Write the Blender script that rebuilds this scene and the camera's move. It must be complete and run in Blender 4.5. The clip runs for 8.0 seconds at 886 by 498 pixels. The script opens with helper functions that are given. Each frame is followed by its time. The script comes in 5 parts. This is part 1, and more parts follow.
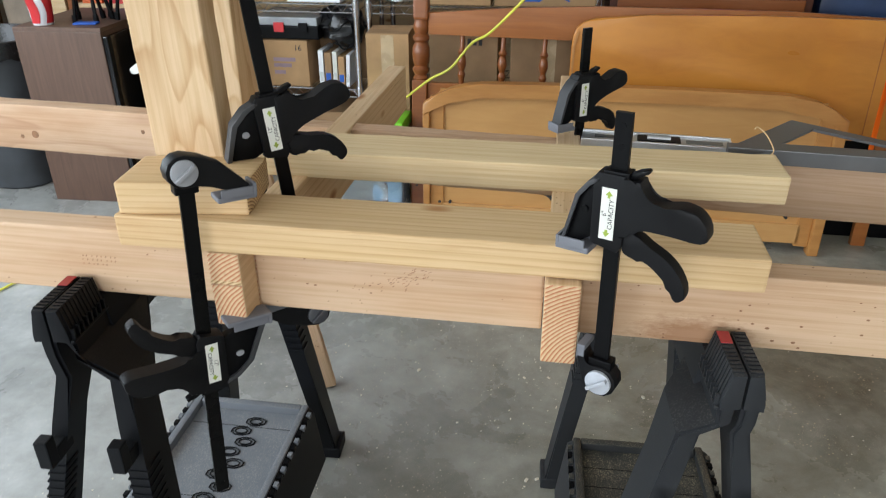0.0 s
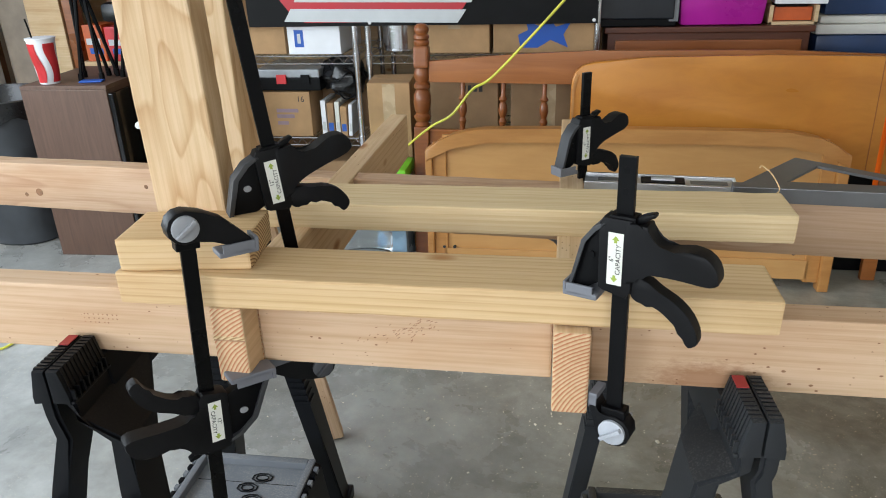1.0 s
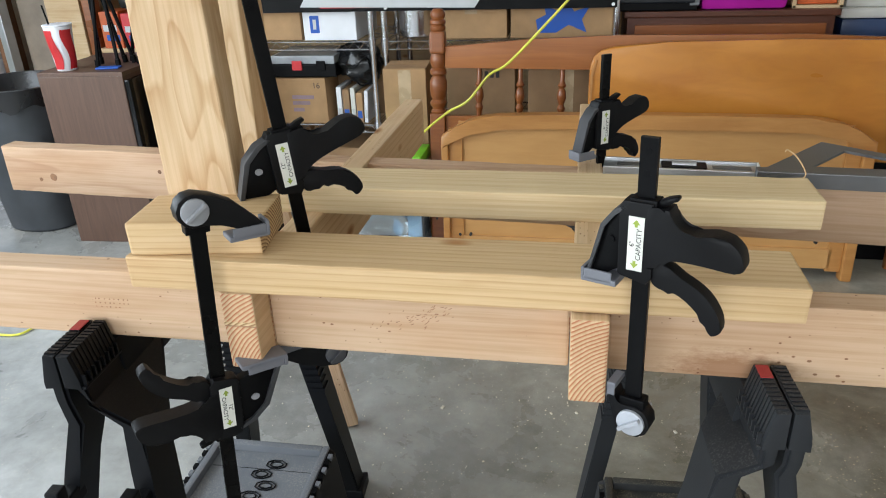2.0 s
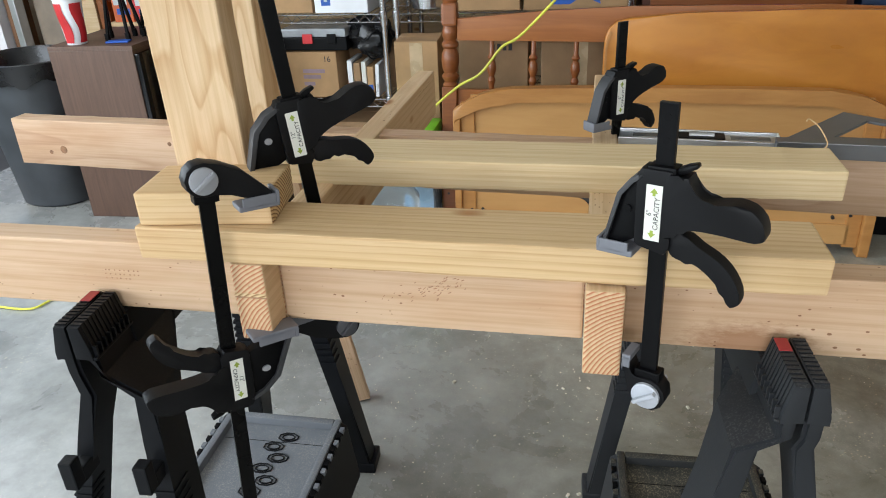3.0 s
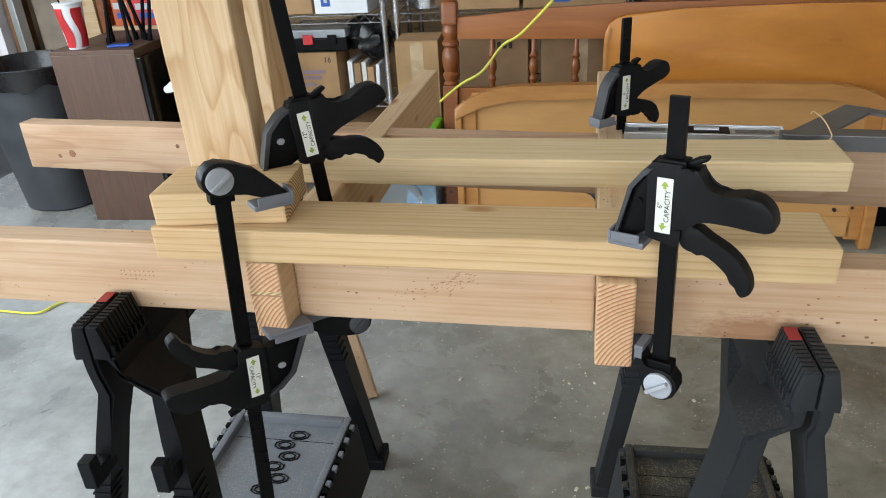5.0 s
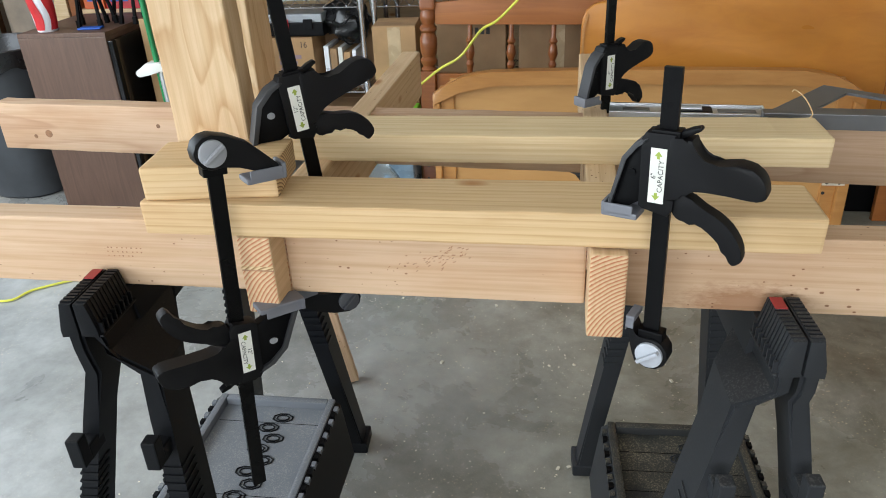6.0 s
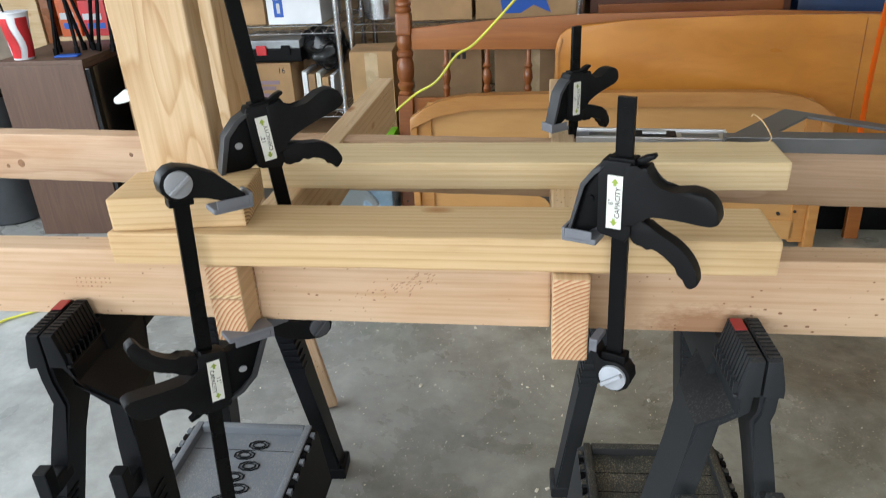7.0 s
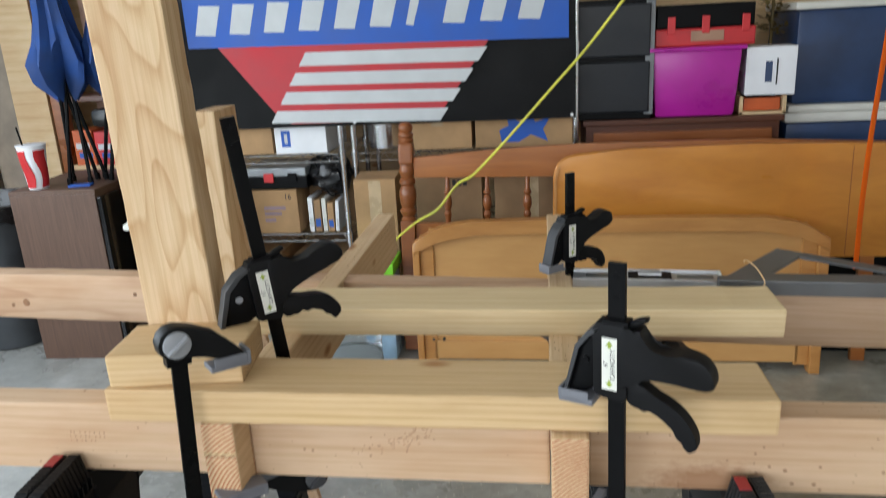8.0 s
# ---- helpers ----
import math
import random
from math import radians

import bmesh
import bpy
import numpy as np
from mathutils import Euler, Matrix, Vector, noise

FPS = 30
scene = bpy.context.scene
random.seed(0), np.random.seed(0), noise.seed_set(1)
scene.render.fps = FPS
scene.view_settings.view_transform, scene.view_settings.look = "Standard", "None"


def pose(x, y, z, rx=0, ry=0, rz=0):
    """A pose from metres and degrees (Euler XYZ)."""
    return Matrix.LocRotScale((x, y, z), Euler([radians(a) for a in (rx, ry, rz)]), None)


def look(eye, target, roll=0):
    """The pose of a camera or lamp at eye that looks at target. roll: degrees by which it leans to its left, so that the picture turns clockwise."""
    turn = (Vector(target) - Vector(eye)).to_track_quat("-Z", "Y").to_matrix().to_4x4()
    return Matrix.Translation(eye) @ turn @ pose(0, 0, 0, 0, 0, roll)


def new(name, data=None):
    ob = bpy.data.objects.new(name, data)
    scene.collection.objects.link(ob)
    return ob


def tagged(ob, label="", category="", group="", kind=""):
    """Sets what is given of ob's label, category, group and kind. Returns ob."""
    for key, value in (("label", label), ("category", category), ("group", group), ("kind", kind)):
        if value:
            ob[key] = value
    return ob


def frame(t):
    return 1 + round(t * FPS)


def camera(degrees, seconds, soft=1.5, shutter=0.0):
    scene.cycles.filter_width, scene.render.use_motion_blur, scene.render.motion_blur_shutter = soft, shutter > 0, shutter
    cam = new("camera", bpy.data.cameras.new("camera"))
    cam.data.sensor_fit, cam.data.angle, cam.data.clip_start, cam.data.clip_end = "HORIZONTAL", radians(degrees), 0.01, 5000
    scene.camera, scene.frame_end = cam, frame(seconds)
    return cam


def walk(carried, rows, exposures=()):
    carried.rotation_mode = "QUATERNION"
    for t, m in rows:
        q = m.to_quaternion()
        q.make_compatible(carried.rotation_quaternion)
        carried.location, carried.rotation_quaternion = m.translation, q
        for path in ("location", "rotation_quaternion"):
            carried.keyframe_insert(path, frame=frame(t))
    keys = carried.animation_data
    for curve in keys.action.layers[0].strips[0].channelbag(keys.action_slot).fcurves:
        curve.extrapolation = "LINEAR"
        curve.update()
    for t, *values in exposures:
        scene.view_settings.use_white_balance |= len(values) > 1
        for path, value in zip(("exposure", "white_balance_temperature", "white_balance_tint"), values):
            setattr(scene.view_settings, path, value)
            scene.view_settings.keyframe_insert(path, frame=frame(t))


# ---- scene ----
cam = camera(62.7, 8.0, soft=0.95, shutter=0.5)
PATH = [
    (0, (0.004, -0.668, 1.249), (-0.285, 1.086, 0.333), -0.2),
    (0.5, (0.007, -0.668, 1.25), (-0.272, 1.12, 0.399), -1.0),
    (1, (0.003, -0.655, 1.249), (-0.308, 1.148, 0.442), -1.9),
    (1.5, (0.002, -0.646, 1.245), (-0.334, 1.151, 0.434), -2.2),
    (3, (-0.001, -0.631, 1.226), (-0.383, 1.119, 0.336), -2.7),
    (3.5, (-0.013, -0.64, 1.226), (-0.412, 1.104, 0.331), -3.0),
    (4, (-0.016, -0.647, 1.231), (-0.427, 1.097, 0.345), -3.4),
    (4.5, (-0.007, -0.643, 1.233), (-0.412, 1.105, 0.35), -3.6),
    (6, (-0.032, -0.66, 1.215), (-0.339, 1.09, 0.296), -2.7),
    (6.5, (-0.036, -0.669, 1.216), (-0.321, 1.095, 0.317), -2.6),
    (7, (-0.011, -0.664, 1.224), (-0.277, 1.118, 0.355), -2.8),
    (7.5, (-0.01, -0.663, 1.248), (-0.268, 1.169, 0.488), -3.1),
    (8, (-0.002, -0.653, 1.271), (-0.28, 1.239, 0.686), -3.1),
]
walk(cam, [(t, look(eye, target, roll)) for t, eye, target, roll in PATH],
     exposures=((0, -0.22), (3.5, -0.19), (4.5, -0.30), (6.0, -0.20), (7.2, -0.17), (8.0, -0.36)))

# ---- light ----
world = bpy.data.worlds.new("sky")
scene.world = world
world.use_nodes = True
wn = world.node_tree.nodes
sky = wn.new("ShaderNodeTexSky")
sky.sky_type = 'NISHITA'
sky.sun_disc = False
sky.sun_elevation = radians(48)
sky.sun_rotation = radians(200)
wn["Background"].inputs["Strength"].default_value = 0.15
world.node_tree.links.new(sky.outputs[0], wn["Background"].inputs[0])

sun_data = bpy.data.lights.new("sun", 'SUN')
sun_data.energy, sun_data.angle, sun_data.color = 2.0, radians(3), (1, 0.95, 0.88)
sun = new("sun", sun_data)
sun.matrix_world = look((0, 0, 20), (5, 14, 0))

# area lamps: daylight of the open left garage door, and a frontal fill
def area_lamp(name, eye, target, w, h, power, colour):
    d = bpy.data.lights.new(name, 'AREA')
    d.shape, d.size, d.size_y, d.energy, d.color = 'RECTANGLE', w, h, power, colour
    o = new(name, d)
    o.matrix_world = look(eye, target)
    return o

area_lamp("door_daylight", (-2.88, -0.7, 1.45), (0, -0.7, 0.7), 4.6, 1.4, 176, (0.82, 0.92, 1.0))
# added fill from behind the camera that brightens front faces and plank tops
area_lamp("rear_door_daylight", (-0.6, -3.9, 1.68), (-0.6, 0, 0.6), 3.6, 1.15, 106, (0.93, 0.97, 1.04))

# ---- materials ----
def nodes_of(name):
    m = bpy.data.materials.new(name)
    m.use_nodes = True
    return m, m.node_tree.nodes, m.node_tree.links, m.node_tree.nodes["Principled BSDF"]

def ramp(n, stops):
    r = n.new("ShaderNodeValToRGB")
    e = r.color_ramp.elements
    while len(e) < len(stops):
        e.new(0.5)
    for el, (p, c) in zip(e, stops):
        el.position, el.color = p, (*c, 1)
    return r

def mix(n, l, a, b, fac, mode='MIX'):
    m = n.new("ShaderNodeMix")
    m.data_type, m.blend_type = 'RGBA', mode
    for sock, v in ((m.inputs[6], a), (m.inputs[7], b), (m.inputs[0], fac)):
        if isinstance(v, tuple):
            sock.default_value = (*v, 1)
        elif isinstance(v, (int, float)):
            sock.default_value = v
        else:
            l.new(v, sock)
    return m.outputs[2]

def noise_tex(n, l, vec, scale, detail=4, rough=0.55, dist=0.0):
    t = n.new("ShaderNodeTexNoise")
    t.inputs["Scale"].default_value, t.inputs["Detail"].default_value = scale, detail
    t.inputs["Roughness"].default_value, t.inputs["Distortion"].default_value = rough, dist
    if vec is not None:
        l.new(vec, t.inputs["Vector"])
    return t.outputs["Fac"]

def mapped(n, l, scale=(1, 1, 1), loc=(0, 0, 0), shift=0.0):
    """Object coordinates, moved by each object's own random number."""
    c, m = n.new("ShaderNodeTexCoord"), n.new("ShaderNodeMapping")
    m.inputs["Scale"].default_value, m.inputs["Location"].default_value = scale, loc
    vec = c.outputs["Object"]
    if shift:
        info, mul, add = n.new("ShaderNodeObjectInfo"), n.new("ShaderNodeVectorMath"), n.new("ShaderNodeVectorMath")
        mul.operation, add.operation = 'MULTIPLY', 'ADD'
        wn_ = n.new("ShaderNodeTexWhiteNoise")
        wn_.noise_dimensions = '1D'
        l.new(info.outputs["Random"], wn_.inputs["W"])
        l.new(wn_.outputs["Color"], mul.inputs[0])
        mul.inputs[1].default_value = (shift * 20, shift, shift)
        l.new(vec, add.inputs[0]), l.new(mul.outputs[0], add.inputs[1])
        vec = add.outputs[0]
    l.new(vec, m.inputs["Vector"])
    return m.outputs["Vector"]

def bump(n, l, height, strength, dist, bsdf):
    b = n.new("ShaderNodeBump")
    b.inputs["Strength"].default_value, b.inputs["Distance"].default_value = strength, dist
    l.new(height, b.inputs["Height"]), l.new(b.outputs[0], bsdf.inputs["Normal"])

def lumber(name, light, dark, period=0.0055, contrast=0.75, rough=0.62, knots=True, shift=0.05, stain=0.5, streak=(0.8, 0.74, 0.62), flat=0.0, end=(0.35, 0.18, 0.08), scars=0.0):
    """Sawn softwood: rings round an axis beside the board, wavy flat-sawn bands (flat), streaks along x, knots, scars and dark rings on the cut ends."""
    m, n, l, b = nodes_of(name)
    v = mapped(n, l, (0.10, 1, 1), (0, 0.035, 0.03), shift)
    w = n.new("ShaderNodeTexWave")
    w.wave_type, w.rings_direction, w.wave_profile = 'RINGS', 'X', 'SAW'
    w.inputs["Scale"].default_value = 0.314 / period
    w.inputs["Distortion"].default_value, w.inputs["Detail"].default_value = 12.0, 2.0
    w.inputs["Detail Scale"].default_value = 0.12
    l.new(v, w.inputs["Vector"])
    grain = w.outputs["Fac"]
    if flat:
        f = noise_tex(n, l, mapped(n, l, (3.2, 13, 13), (0, 0, 0), shift * 3), 1.0, 1.5, 0.45)
        mu, fr_ = n.new("ShaderNodeMath"), n.new("ShaderNodeMath")
        mu.operation, fr_.operation = 'MULTIPLY', 'FRACT'
        mu.inputs[1].default_value = flat
        l.new(f, mu.inputs[0]), l.new(mu.outputs[0], fr_.inputs[0])
        grain = fr_.outputs[0]
    mid = tuple(p * 0.6 + q * 0.4 for p, q in zip(light, dark))
    rings = ramp(n, [(0, light), (0.45, light), (0.72, mid), (0.92, dark), (1, light)])
    l.new(grain, rings.inputs[0])
    base = mix(n, l, light, rings.outputs[0], contrast)
    # cut ends show the rings strongly
    er = ramp(n, [(0, light), (0.35, light), (0.8, end), (0.93, end), (1, light)])
    w2 = n.new("ShaderNodeTexWave")
    w2.wave_type, w2.rings_direction, w2.wave_profile = 'RINGS', 'X', 'SAW'
    w2.inputs["Scale"].default_value = 0.314 / 0.0042
    w2.inputs["Distortion"].default_value, w2.inputs["Detail"].default_value, w2.inputs["Detail Scale"].default_value = 5.0, 2.0, 0.25
    l.new(v, w2.inputs["Vector"])
    l.new(w2.outputs["Fac"], er.inputs[0])
    tc, sx, ab, gt = n.new("ShaderNodeTexCoord"), n.new("ShaderNodeSeparateXYZ"), n.new("ShaderNodeMath"), n.new("ShaderNodeMath")
    ab.operation, gt.operation = 'ABSOLUTE', 'GREATER_THAN'
    gt.inputs[1].default_value = 0.8
    l.new(tc.outputs["Normal"], sx.inputs[0]), l.new(sx.outputs["X"], ab.inputs[0]), l.new(ab.outputs[0], gt.inputs[0])
    base = mix(n, l, base, er.outputs[0], gt.outputs[0])
    fine = noise_tex(n, l, mapped(n, l, (6, 260, 260), (0, 0, 0), 0.03), 1.0, 3)
    fr = ramp(n, [(0.35, streak), (0.6, (1, 1, 1))])
    l.new(fine, fr.inputs[0])
    col = mix(n, l, base, fr.outputs[0], 0.5, 'MULTIPLY')
    blot = noise_tex(n, l, mapped(n, l, (3, 9, 9), (3, 1, 0), 0.4), 1.0, 4, 0.6)
    br = ramp(n, [(0.32, (0.82, 0.68, 0.55)), (0.52, (1, 1, 1)), (0.72, (1.0, 0.97, 0.86))])
    l.new(blot, br.inputs[0])
    col = mix(n, l, col, br.outputs[0], stain, 'MULTIPLY')
    rough_spots = None
    if scars:
        sv = n.new("ShaderNodeTexVoronoi")
        l.new(mapped(n, l, (3.4, 9, 9), (0.3, 0.2, 0.1), 0.3), sv.inputs["Vector"])
        sv.inputs["Scale"].default_value = 1.0
        sn = noise_tex(n, l, mapped(n, l, (90, 220, 220)), 1.0, 4, 0.7)
        ma = n.new("ShaderNodeMath")
        ma.operation = 'MULTIPLY_ADD'
        l.new(sn, ma.inputs[0]), l.new(sv.outputs["Distance"], ma.inputs[2])
        ma.inputs[1].default_value = 0.30
        sr = ramp(n, [(0.25, (0.52, 0.33, 0.22)), (0.40, (1, 1, 1))])
        l.new(ma.outputs[0], sr.inputs[0])
        col = mix(n, l, col, sr.outputs[0], scars, 'MULTIPLY')
        pv = n.new("ShaderNodeTexVoronoi")
        l.new(mapped(n, l, (70, 110, 110)), pv.inputs["Vector"])
        pv.inputs["Scale"].default_value = 1.0
        pn = noise_tex(n, l, mapped(n, l, (5, 18, 18), (5, 2, 1)), 1.0, 1)
        pa = n.new("ShaderNodeMath")
        pa.operation = 'MULTIPLY_ADD'
        l.new(pn, pa.inputs[0]), l.new(pv.outputs["Distance"], pa.inputs[2])
        pa.inputs[1].default_value = -0.55
        pr = ramp(n, [(0.0, (0.30, 0.16, 0.09)), (0.05, (1, 1, 1))])
        l.new(pa.outputs[0], pr.inputs[0])
        pad = n.new("ShaderNodeMath")
        pad.inputs[1].default_value = 0.22
        l.new(pa.outputs[0], pad.inputs[0]), l.new(pad.outputs[0], pr.inputs[0])
        col = mix(n, l, col, pr.outputs[0], 0.8, 'MULTIPLY')
    if knots:
        vo = n.new("ShaderNodeTexVoronoi")
        l.new(mapped(n, l, (5, 11, 11), (1, 2, 3), 0.5), vo.inputs["Vector"])
        vo.inputs["Scale"].default_value = 1.0
        kr = ramp(n, [(0.03, (0.28, 0.13, 0.06)), (0.075, (0.62, 0.4, 0.24)), (0.13, (1, 1, 1))])
        l.new(vo.outputs["Distance"], kr.inputs[0])
        col = mix(n, l, col, kr.outputs[0], 0.9, 'MULTIPLY')
    l.new(col, b.inputs["Base Color"])
    b.inputs["Roughness"].default_value = rough
    b.inputs["Specular IOR Level"].default_value = 0.3
    bump(n, l, fine, 0.3, 0.001, b)
    return m

def varnished(name, light, dark, rough=0.32, along=(2, 30, 30), grain=0.5):
    m, n, l, b = nodes_of(name)
    a = noise_tex(n, l, mapped(n, l, along, (0, 0, 0), 0.3), 1.6, 6, 0.6, 0.8)
    r = ramp(n, [(0.3, dark), (0.62, light)])
    l.new(a, r.inputs[0])
    big = noise_tex(n, l, mapped(n, l, (1.5, 3, 3)), 1.5, 3)
    br = ramp(n, [(0.3, (0.72, 0.66, 0.6)), (0.6, (1, 1, 1))])
    l.new(big, br.inputs[0])
    l.new(mix(n, l, mix(n, l, light, r.outputs[0], grain), br.outputs[0], 0.6, 'MULTIPLY'), b.inputs["Base Color"])
    rr = ramp(n, [(0.3, (rough * 0.8,) * 3), (0.7, (rough * 1.3,) * 3)])
    l.new(big, rr.inputs[0]), l.new(rr.outputs[0], b.inputs["Roughness"])
    bump(n, l, a, 0.06, 0.001, b)
    return m

def plastic(name, colour, rough=0.45, wear=0.25, scale=40.0, bumps=0.12, metal=0.0, spec=0.5):
    m, n, l, b = nodes_of(name)
    v = mapped(n, l, (1, 1, 1), (0, 0, 0), 0.6)
    a = noise_tex(n, l, v, scale * 0.2, 5)
    r = ramp(n, [(0.3, tuple(c * (1 - wear) for c in colour)), (0.7, tuple(min(1, c * (1 + wear)) for c in colour))])
    l.new(a, r.inputs[0]), l.new(r.outputs[0], b.inputs["Base Color"])
    f = noise_tex(n, l, v, scale * 8, 2)
    rr = ramp(n, [(0.25, (rough * 0.75,) * 3), (0.75, (min(1, rough * 1.3),) * 3)])
    l.new(a, rr.inputs[0]), l.new(rr.outputs[0], b.inputs["Roughness"])
    b.inputs["Metallic"].default_value = metal
    b.inputs["Specular IOR Level"].default_value = spec
    bump(n, l, f, bumps, 0.0006, b)
    return m

def dusty(name, colour, dust, amount=0.5, rough=0.5):
    """Dark plastic with sawdust on what faces up."""
    m, n, l, b = nodes_of(name)
    v = mapped(n, l, (1, 1, 1), (0, 0, 0), 0.5)
    a = noise_tex(n, l, v, 9, 6, 0.7)
    s = noise_tex(n, l, v, 420, 2)
    g, sep, mul, mul2 = n.new("ShaderNodeNewGeometry"), n.new("ShaderNodeSeparateXYZ"), n.new("ShaderNodeMath"), n.new("ShaderNodeMath")
    l.new(g.outputs["Normal"], sep.inputs[0])
    r1 = ramp(n, [(0.35, (0, 0, 0)), (0.75, (1, 1, 1))])
    r2 = ramp(n, [(0.5, (0.15,) * 3), (0.68, (1, 1, 1))])
    l.new(a, r1.inputs[0]), l.new(s, r2.inputs[0])
    mul.operation = mul2.operation = 'MULTIPLY'
    l.new(r1.outputs[0], mul.inputs[0]), l.new(r2.outputs[0], mul.inputs[1])
    up = n.new("ShaderNodeMapRange")
    up.inputs["From Min"].default_value, up.inputs["To Max"].default_value = 0.06, amount
    l.new(sep.outputs["Z"], up.inputs["Value"])
    l.new(mul.outputs[0], mul2.inputs[0]), l.new(up.outputs[0], mul2.inputs[1])
    l.new(mix(n, l, colour, dust, mul2.outputs[0]), b.inputs["Base Color"])
    b.inputs["Roughness"].default_value = rough
    b.inputs["Specular IOR Level"].default_value = 0.18
    bump(n, l, s, 0.12, 0.0006, b)
    return m

def concrete_mat():
    m, n, l, b = nodes_of("concrete")
    v = mapped(n, l)
    a, c = noise_tex(n, l, v, 1.3, 8, 0.65, 0.3), noise_tex(n, l, v, 14, 8, 0.7)
    r = ramp(n, [(0.3, (0.17, 0.168, 0.155)), (0.5, (0.31, 0.312, 0.298)), (0.72, (0.46, 0.465, 0.455))])
    l.new(a, r.inputs[0])
    r2 = ramp(n, [(0.3, (0.7, 0.69, 0.66)), (0.65, (1.08, 1.07, 1.05))])
    l.new(c, r2.inputs[0])
    col = mix(n, l, r.outputs[0], r2.outputs[0], 0.8, 'MULTIPLY')
    vo = n.new("ShaderNodeTexVoronoi")
    vo.inputs["Scale"].default_value = 75
    l.new(v, vo.inputs["Vector"])
    size = noise_tex(n, l, v, 5, 4)
    sub = n.new("ShaderNodeMath")
    sub.operation = 'MULTIPLY_ADD'
    l.new(size, sub.inputs[0])
    sub.inputs[1].default_value, sub.inputs[2].default_value = -0.6, 0.3
    add = n.new("ShaderNodeMath")
    l.new(vo.outputs["Distance"], add.inputs[0]), l.new(sub.outputs[0], add.inputs[1])
    dr = ramp(n, [(0.05, (1, 1, 1)), (0.13, (0, 0, 0))])
    l.new(add.outputs[0], dr.inputs[0])
    col = mix(n, l, col, (0.48, 0.44, 0.36), dr.outputs[0])
    # blotchy sawdust stains, a warmer and mostly darker tone fading in towards +x
    sx, dx = n.new("ShaderNodeSeparateXYZ"), n.new("ShaderNodeMapRange")
    l.new(v, sx.inputs[0]), l.new(sx.outputs["X"], dx.inputs["Value"])
    dx.inputs["From Min"].default_value, dx.inputs["From Max"].default_value = -0.75, 0.1
    stain = noise_tex(n, l, v, 3.2, 6, 0.68, 0.5)
    sr = ramp(n, [(0.36, (0.74, 0.69, 0.57)), (0.62, (1.12, 1.08, 0.97))])
    l.new(stain, sr.inputs[0])
    col = mix(n, l, col, mix(n, l, col, sr.outputs[0], 1.0, 'MULTIPLY'), dx.outputs[0])
    dn = noise_tex(n, l, v, 900, 2, 0.6)
    dp = noise_tex(n, l, v, 6.5, 5, 0.7)
    dm = n.new("ShaderNodeMath")
    dm.operation = 'MULTIPLY'
    r3, r4 = ramp(n, [(0.60, (0, 0, 0)), (0.70, (1, 1, 1))]), ramp(n, [(0.42, (0, 0, 0)), (0.68, (1, 1, 1))])
    l.new(dn, r3.inputs[0]), l.new(dp, r4.inputs[0])
    l.new(r3.outputs[0], dm.inputs[0]), l.new(r4.outputs[0], dm.inputs[1])
    col = mix(n, l, col, (0.62, 0.56, 0.44), dm.outputs[0])
    l.new(col, b.inputs["Base Color"])
    rr = ramp(n, [(0.3, (0.18,) * 3), (0.7, (0.40,) * 3)])
    l.new(a, rr.inputs[0]), l.new(rr.outputs[0], b.inputs["Roughness"])
    fine = noise_tex(n, l, v, 120, 3)
    bump(n, l, fine, 0.15, 0.002, b)
    return m

def cardboard_mat(name="cardboard", colour=(0.41, 0.245, 0.115)):
    m, n, l, b = nodes_of(name)
    v = mapped(n, l, (1, 1, 1), (0, 0, 0), 0.7)
    a, f = noise_tex(n, l, v, 7, 5), noise_tex(n, l, mapped(n, l, (30, 30, 400)), 1, 2)
    r = ramp(n, [(0.3, tuple(c * 0.78 for c in colour)), (0.65, tuple(c * 1.12 for c in colour))])
    l.new(a, r.inputs[0]), l.new(r.outputs[0], b.inputs["Base Color"])
    b.inputs["Roughness"].default_value = 0.75
    bump(n, l, f, 0.12, 0.001, b)
    return m

def glassy(name, colour, rough=0.08, trans=1.0):
    m, n, l, b = nodes_of(name)
    b.inputs["Base Color"].default_value = (*colour, 1)
    b.inputs["Transmission Weight"].default_value = trans
    b.inputs["Roughness"].default_value = rough
    b.inputs["IOR"].default_value = 1.3
    return m

PINE = lumber("pine_yellow", (0.67, 0.475, 0.265), (0.49, 0.285, 0.12), 0.0075, 0.5, end=(0.22, 0.11, 0.04))
PALE = lumber("pine_pale", (0.74, 0.575, 0.345), (0.60, 0.41, 0.20), 0.0075, 0.4, end=(0.3, 0.16, 0.06), stain=0.25, knots=False)
FIR = lumber("fir_pink", (0.64, 0.45, 0.30), (0.50, 0.30, 0.175), 0.011, 0.3, end=(0.48, 0.17, 0.08), scars=0.7, knots=False)
CROSS = lumber("fir_pale", (0.68, 0.49, 0.30), (0.52, 0.32, 0.17), 0.011, 0.4, end=(0.48, 0.17, 0.08), scars=0.3, stain=0.3)
STUD = lumber("pine_stud", (0.65, 0.475, 0.295), (0.46, 0.275, 0.125), 0.010, 0.65, stain=0.6, flat=9.0)
RAIL = lumber("fir_rail", (0.60, 0.41, 0.275), (0.43, 0.25, 0.15), 0.010, 0.5, flat=5.0)
MAPLE = varnished("maple_orange", (0.37, 0.125, 0.026), (0.23, 0.065, 0.013), 0.34)
MAPLE_RED = varnished("maple_red", (0.27, 0.085, 0.022), (0.14, 0.036, 0.010), 0.32)
PANEL = varnished("maple_panel", (0.59, 0.235, 0.034), (0.47, 0.165, 0.021), 0.32, (3, 9, 9), 0.7)
